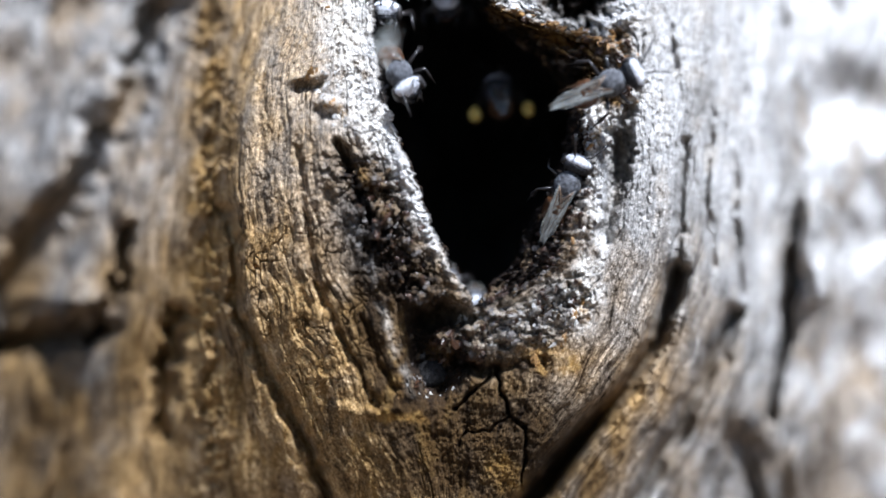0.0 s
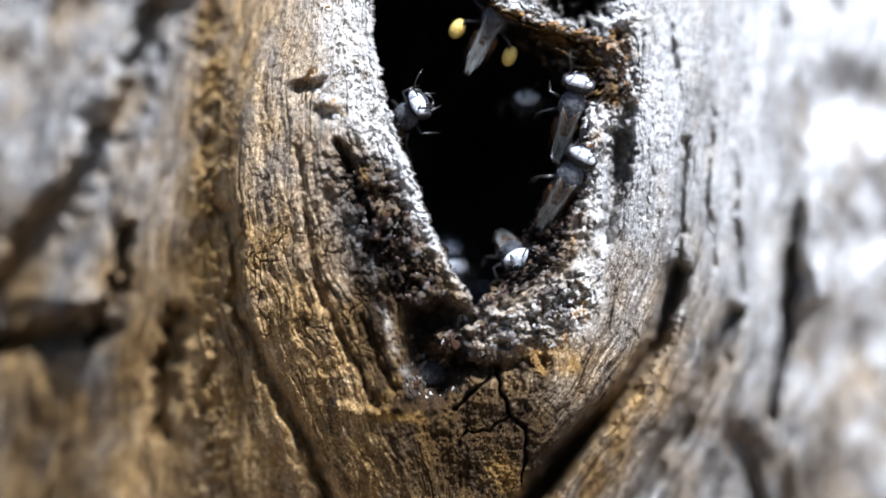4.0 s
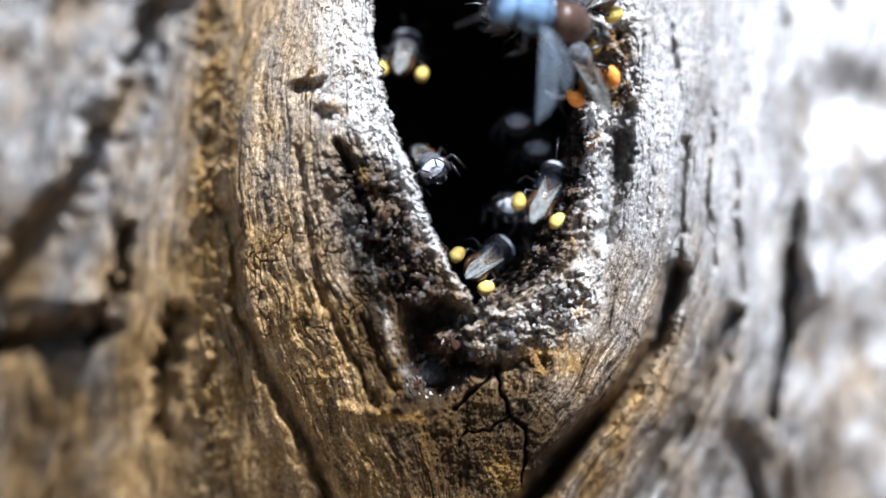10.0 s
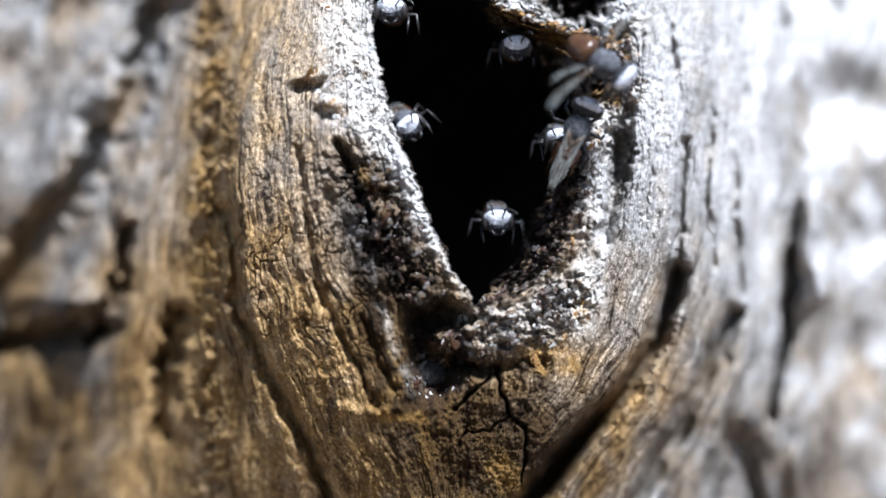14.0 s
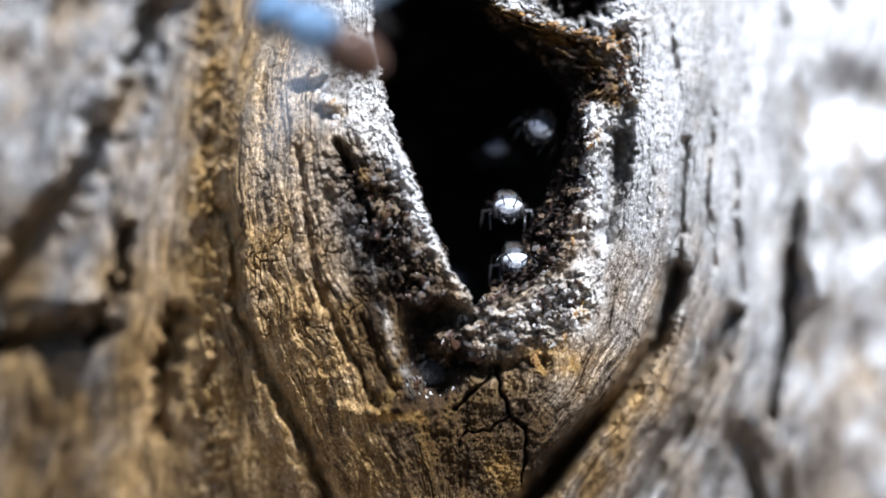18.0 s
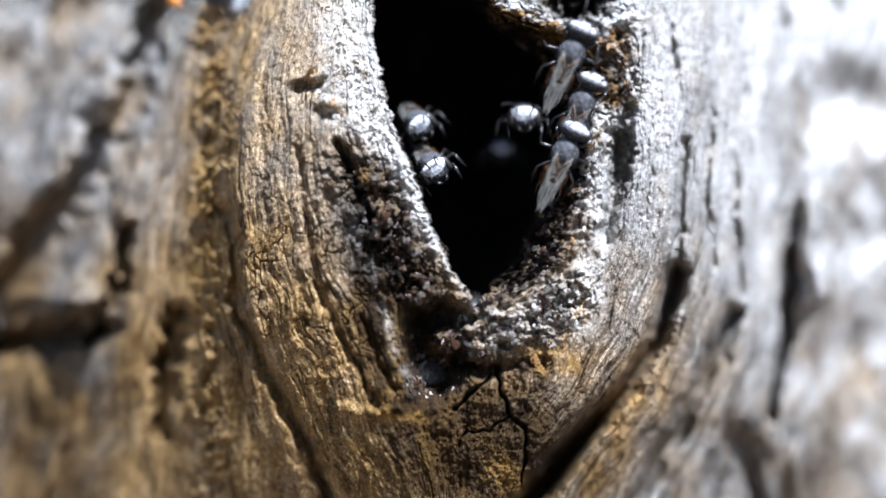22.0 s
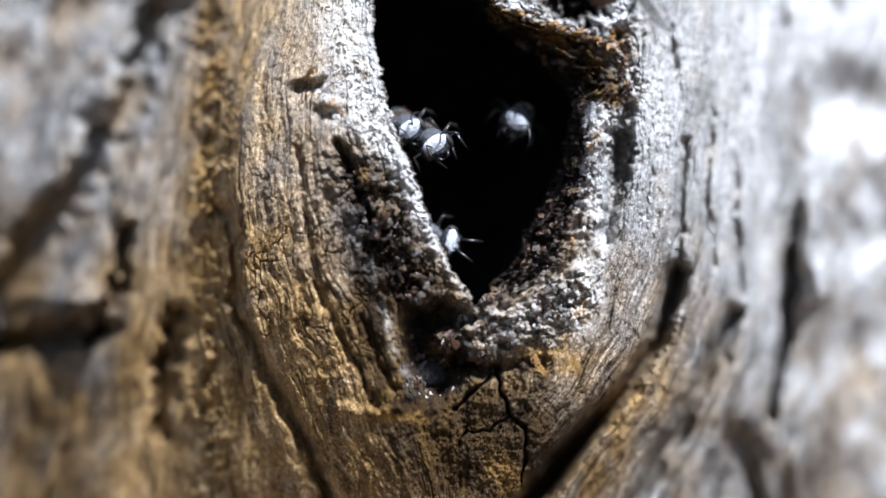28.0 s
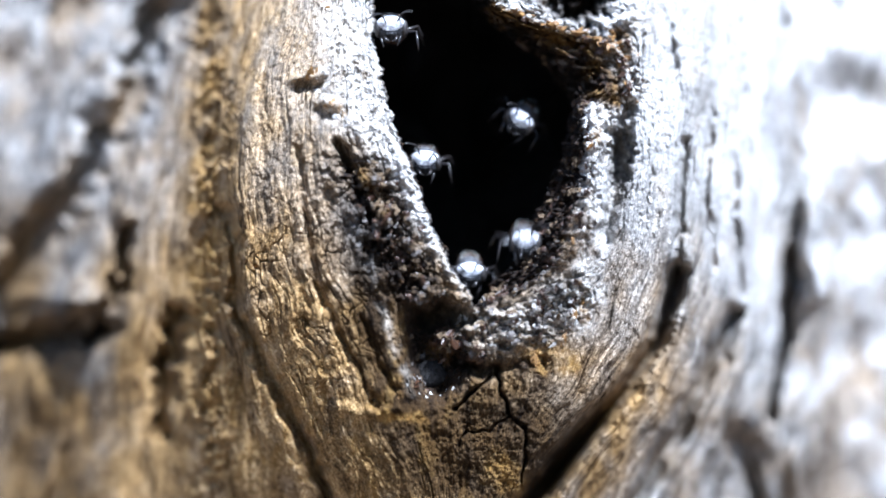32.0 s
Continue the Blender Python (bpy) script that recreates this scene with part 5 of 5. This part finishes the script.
    # keeps to the left lip from the second quarter on
    walk(b["low"], way((0, 796, 620, 24, FACE), (11.9, 796, 620, 24, FACE), (12.4, 750, 270, 9, FACE), (12.75, 740, 248, 2.5, FACE_R), (13.0, 757, 243, 2.5, FACE_R), (13.25, 746, 235, 2.5, FACE), (13.5, 766, 279, 2.5, FACE_R), (13.75, 766, 287, 2.5, LEAN_R), (14.0, 724, 224, 2.5, FACE_R), (14.25, 706, 205, 1.5, FACE_R), (14.5, 752, 238, 2, LEAN_R),
        (15.5, 720, 150, 4, FACE), (16.5, 699, 80, 4, FACE), (16.8, 640, 140, 18, FACE), (17.2, 640, 220, 18, FACE), (17.5, 728, 240, 8, FACE), (17.8, 650, 240, 15, FACE), (18.05, 660, 200, 14, FACE), (18.25, 728, 175, 4, FACE_R), (18.5, 736, 213, 3, FACE_R), (18.75, 724, 195, 3, FACE_R), (19.0, 704, 128, 1.5, FACE_R), (19.25, 714, 136, 2, FACE_R), (19.5, 718, 225, 5, FACE), (19.8, 640, 240, 18, FACE), (20.6, 640, 240, 18, FACE),
        (21.0, 727, 218, 4, FACE_R), (21.25, 741, 216, 3, FACE_R), (21.75, 745, 220, 3.5, FACE_R), (22.3, 738, 225, 7, FACE_R), (22.75, 725, 220, 5, FACE_R), (23.0, 736, 233, 3.5, FACE), (23.25, 728, 186, 2.5, FACE), (23.75, 738, 219, 2.5, FACE), (24.0, 763, 287, 3.5, FACE_R), (24.25, 743, 307, 4, FACE), (24.5, 735, 266, 4, FACE), (24.8, 650, 250, 16, FACE), (25.2, 650, 240, 16, FACE),
        (25.5, 722, 225, 5, FACE), (27.5, 724, 220, 3.5, FACE_R), (28.0, 726, 232, 3.5, FACE_R), (28.5, 726, 236, 5, FACE), (29.0, 752, 196, 9, FACE), (29.25, 718, 170, 4, FACE), (29.5, 702, 142, 3, FACE), (29.75, 704, 122, 3, FACE), (30.0, 700, 67, 2, FACE), (30.5, 694, 28, 2, FACE), (31.0, 700, 58, 2, FACE), (31.5, 703, 47, 2, FACE), (32.0, 692, 48, 1, FACE)))
    # low on the left side of the hollow, antennae forward
    walk(b["back"], way((0, 799, 640, 24, FACE), (18.9, 800, 480, 22, FACE), (19.2, 780, 380, 14, FACE), (19.5, 773, 357, 3.5, FACE_R), (19.75, 787, 357, 3.5, FACE), (20.0, 791, 315, 3.5, FACE), (20.25, 782, 293, 3, FACE), (20.5, 768, 251, 2.5, FACE), (20.75, 772, 307, 3, LEAN_R), (21.0, 778, 307, 3, FACE_R), (21.5, 768, 293, 2.5, FACE_R), (22.0, 770, 300, 2.5, FACE_R), (22.5, 762, 306, 2.5, FACE_R), (22.75, 777, 315, 2.5, FACE_R),
        (23.0, 800, 378, 4, (345, 15)), (23.5, 790, 360, 5, (345, 20)), (24.5, 788, 368, 5, (345, 20)), (25.0, 786, 344, 4.5, (20, 15)), (25.5, 790, 335, 5, (345, 20)), (27.5, 800, 386, 4, (0, 15)), (28.0, 795, 428, 4, (345, 20)), (28.4, 805, 450, 14, FACE), (28.8, 810, 500, 24, FACE), (30.1, 835, 520, 22, FACE), (30.5, 854, 440, 4.5, FACE), (30.75, 878, 431, 4, FACE), (31.0, 877, 404, 4, FACE), (31.25, 889, 378, 3.5, LEFT), (31.5, 945, 308, 2, (60, 30)), (31.75, 955, 288, 2, FACE), (32.0, 930, 428, 2.5, FACE)))
    # comes up from the very bottom
    walk(b["twin"], way((0, 817, 644, 26, FACE), (23.1, 838, 540, 9, FACE), (23.5, 842, 487, 3.5, FACE), (23.75, 862, 475, 3, FACE), (24.0, 868, 447, 3, FACE), (24.25, 855, 485, 4, FACE), (24.5, 842, 508, 3, FACE), (24.75, 862, 488, 3, FACE), (25.0, 906, 453, 2.5, FACE), (25.25, 911, 436, 2.5, FACE), (25.5, 925, 384, 2.5, FACE_R), (26.2, 930, 350, 9, FACE), (26.8, 850, 600, 24, FACE), (30.4, 835, 600, 24, FACE),
        (30.8, 835, 530, 9, FACE), (31.25, 837, 482, 3.5, FACE), (31.5, 854, 480, 3.5, FACE), (31.75, 859, 466, 3.5, FACE), (32.0, 832, 482, 4, FACE)))
    # sits inside near the back, first high up, later on the right
    walk(b["inside"], way((0, 790, 10, 9, FACE), (1.0, 793, 27, 9, FACE), (1.25, 807, 74, 9, FACE), (1.5, 840, 108, 9, FACE), (1.75, 851, 130, 9, FACE), (2.0, 824, 108, 9, FACE), (3.0, 830, 95, 9, FACE), (3.5, 930, 130, 9, FACE), (5.5, 935, 260, 10, FACE), (7, 945, 262, 10, FACE), (9, 965, 250, 10, FACE), (10.5, 900, 190, 9, FACE),
        (11.0, 909, 165, 7, FACE_L), (11.75, 908, 178, 7, FACE_L), (12.0, 928, 150, 6, FACE_L), (12.5, 966, 98, 4, FACE_L), (12.75, 925, 126, 4, FACE), (13.0, 897, 55, 3, FACE_L), (13.25, 881, 58, 3, FACE), (13.5, 860, 33, 3, FACE), (13.75, 911, 150, 4, FACE), (14.0, 914, 82, 4, FACE), (14.3, 905, 150, 9, FACE), (15, 880, 250, 18, FACE), (23, 895, 265, 12, FACE), (24.5, 925, 230, 9, FACE_L), (25.5, 911, 220, 7.5, FACE_L),
        (27.5, 914, 234, 7, FACE_L), (28.0, 912, 218, 6.5, FACE_L), (30.0, 916, 212, 6, FACE_L), (32.0, 920, 214, 6, FACE_L)))
    # passes close to the eye
    walk(b["passer"], way((0, 1300, -600, -22, LEFT), (17.05, 1300, -600, -22, LEFT), (17.25, 800, 10, -22, (190, 5)), (17.5, 720, 30, -22, (190, 5)), (17.75, 600, 40, -22, (188, 5)), (18.0, 500, 20, -22, (150, 5)), (18.25, 360, -60, -22, (150, 5)), (18.8, -400, -500, -22, (150, 5)), (32, -400, -500, -22, (150, 5))))
    flutter(b["passer"], (17.0, 18.8))
    # flies across close to the eye, and comes back with its load
    walk(b["dancer"], way((0, 1500, -260, -22, LEFT), (0.3, 1100, 90, -22, (190, 5)), (0.5, 870, 170, -22, (150, 5)), (0.75, 840, 260, -22, (172, 5)), (1.0, 830, 365, -22, (200, 5)), (1.25, 880, 560, -22, (240, 5)), (1.5, 930, 690, -22, (250, 5)), (2.0, 1345, 980, -22, (300, 0)), (2.4, 1600, 1300, -22, (300, 0)), (8.0, 1750, 1100, -22, (140, 0)),
        (8.5, 1495, 620, -22, (110, 5)), (8.75, 1390, 430, -22, (100, 5)), (9.0, 1198, 300, -22, (88, 5)), (9.2, 1075, 190, -22, (118, 5)), (9.5, 850, 20, -20, (130, 5)), (9.75, 830, -20, -12, (140, 5)), (10.0, 905, 12, -7, (170, 25)), (10.25, 960, -120, -10, (110, 5)), (10.6, 1200, -400, -14, (60, 0)), (12, 1500, -600, -20, (60, 0)), (32, 1500, -600, -20, (60, 0))))
    flutter(b["dancer"], (0.0, 2.4), (8.2, 10.5))
    walk(b["amber"], way((0, 832, 596, 22, INTO), (1.1, 900, 330, 22, INTO), (1.3, 935, 235, 10, INTO), (1.5, 905, 180, 9, INTO), (2.2, 905, 185, 9, INTO), (2.8, 850, 520, 22, INTO), (4.3, 850, 520, 22, INTO), (5.0, 850, 150, 12, INTO), (5.5, 838, 110, 8, INTO), (6.0, 812, 62, 6, INTO), (6.5, 796, 8, 7, INTO), (6.75, 800, -80, 8, INTO), (7.2, 800, -60, 9, INTO), (7.5, 830, 105, 9, (60, -20)), (8.0, 850, 70, 6, (60, 10)), (8.5, 862, 140, 6, (190, 25)), (8.75, 848, 160, 5.5, (190, 40)), (9.0, 860, 128, 5, (190, 40)), (9.25, 873, 112, 5, (190, 40)), (9.7, 870, 80, 4, (190, 30)), (10.0, 875, 22, 2, (200, 35)),
        (10.2, 873, 40, 4, (200, 40)), (10.5, 820, 10, 5, (200, 30)), (10.8, 650, 140, 20, INTO), (11.3, 660, 140, 20, INTO), (11.75, 848, 70, 12, INTO), (12.0, 852, 100, 17, INTO), (12.4, 860, 150, 20, INTO), (13.5, 820, 600, 26, INTO)))
    walk(b["gold"], way((0, 1200, -400, -8, (250, 10)), (9.4, 1100, -200, -6, (250, 10)), (9.75, 1010, 5, -3, (240, 10)), (10.0, 1003, 62, -2, (120, 12)), (10.2, 985, 42, -1, (110, 5)), (10.4, 975, 5, 0, (100, 0)), (10.8, 960, -200, 0, (100, 0)), (21.8, 250, -250, -8, (330, 10)), (22.25, 490, 50, -6, (350, 10)), (22.5, 570, 60, -4, (350, 5)), (22.75, 712, 70, 0, (340, -5)), (23.0, 776, 116, 5.5, (0, -32)), (23.3, 760, 140, 14, (20, -50)), (24.5, 811, 600, 24, INTO), (27.0, 830, 160, 16, INTO), (27.4, 868, 72, 6, (35, -40)), (27.55, 868, 75, 6, (35, -40)), (27.75, 862, 105, 18, (60, -50)), (27.95, 650, 240, 22, INTO), (28.6, 820, 600, 24, INTO)))
    flutter(b["gold"], (9.2, 9.8), (21.8, 22.8))
    walk(b["pair_a"], way((8.3, 1000, 1250, -18, (90, 5)), (8.8, 1000, 760, -16, (95, 5)), (9.0, 970, 570, -12, (95, 0)), (9.25, 1020, 490, -8, (100, -5)), (9.5, 960, 480, -4, (110, -10)), (9.75, 900, 425, 0, (100, -20)), (10.0, 890, 440, 5.5, (35, -50)), (10.5, 897, 455, 7, (30, -50)), (11.0, 890, 480, 12, (30, -55)), (11.4, 880, 500, 14, (30, -55)), (12.0, 819, 640, 20, INTO)))
    flutter(b["pair_a"], (8.3, 9.6))
    walk(b["pair_b"], way((8.3, 1150, 1250, -18, (95, 5)), (8.8, 1120, 800, -16, (95, 5)), (9.0, 1080, 560, -12, (100, 0)), (9.25, 1090, 440, -9, (110, -5)), (9.5, 1050, 405, -4, (130, -5)), (9.75, 985, 350, -1, (140, -10)), (10.0, 985, 305, 4, (60, -40)), (10.25, 955, 325, 5, (45, -45)), (10.5, 955, 352, 6, (40, -50)), (11.0, 925, 425, 11, (40, -50)), (11.6, 823, 640, 20, INTO)))
    flutter(b["pair_b"], (8.3, 9.7))
    walk(b["visitor"], way((0, 500, -300, -8, (330, 10)), (7.9, 520, -60, -6, (330, 10)), (8.25, 626, 20, -5, (340, 10)), (8.5, 715, 20, 0, (0, -10)), (8.75, 745, 60, 6, (5, -35)), (9.0, 748, 66, 6.5, (5, -35)), (9.2, 705, 85, 1.5, (65, 10)), (9.5, 712, 80, 1.5, (75, 15)), (9.7, 714, 66, 5, (80, -30)), (10.0, 722, 70, 12, (80, -50)), (10.3, 712, 100, 13, INTO), (11, 796, 610, 22, INTO)))
    flutter(b["visitor"], (7.9, 8.45))
    walk(b["porter"], way((0, 900, -250, 5, INTO), (2.4, 880, -80, 2, (270, 10)), (2.75, 873, 55, 2, (270, 20)), (3.0, 880, 5, 3, (200, 10)), (3.5, 880, 10, 4, (80, 10)), (4.5, 920, -120, 3, (60, 10)), (6.6, 1000, -100, 1, (260, 10)), (7.0, 1000, 110, 1, (190, 15)), (7.25, 965, 112, 2, (175, 10)), (7.5, 880, 135, 4, (175, 10)), (7.75, 900, 75, 3, (175, 15)), (8.0, 872, 45, 3, (175, 15)), (8.25, 890, 45, 3, (150, 15)), (8.5, 890, 30, 4, (110, 0)), (8.75, 850, 0, 4, (110, 0)), (9.3, 900, -60, 2, (30, 10)), (10.0, 985, 20, 0, (200, 10)), (10.4, 960, -20, 1, (100, 10)), (10.8, 980, -200, 0, (90, 10))))
    walk(b["carrier"], way((0, 880, 150, 14, INTO), (0.4, 870, 160, 22, INTO), (1.1, 780, 190, 22, INTO), (1.5, 735, 200, 7, INTO), (1.75, 750, 240, 4, (60, 10)), (2.0, 800, 262, 7, (0, -30)), (2.3, 780, 262, 12, (20, -50)), (3.0, 790, 612, 20, INTO), (7.6, 900, 580, 22, INTO), (8.1, 960, 150, 16, (95, -20)), (8.6, 1000, -180, 4, (100, 0)), (9.15, 1060, -110, -4, (250, 10)), (9.4, 1034, 40, -1, (240, 5)),
        (9.6, 1022, 75, 1, (235, -10)), (9.8, 1004, 105, 3, (250, -30)), (10.0, 986, 158, 5, (255, -40)), (10.2, 975, 202, 6, (255, -42)), (10.4, 966, 236, 8, (250, -45)), (11.0, 840, 600, 22, INTO)))
    flutter(b["carrier"], (9.0, 9.5))
    for i, k in enumerate(b):
        feel(b[k], i)
        tread(b[k], i)


crumbs()
motions()
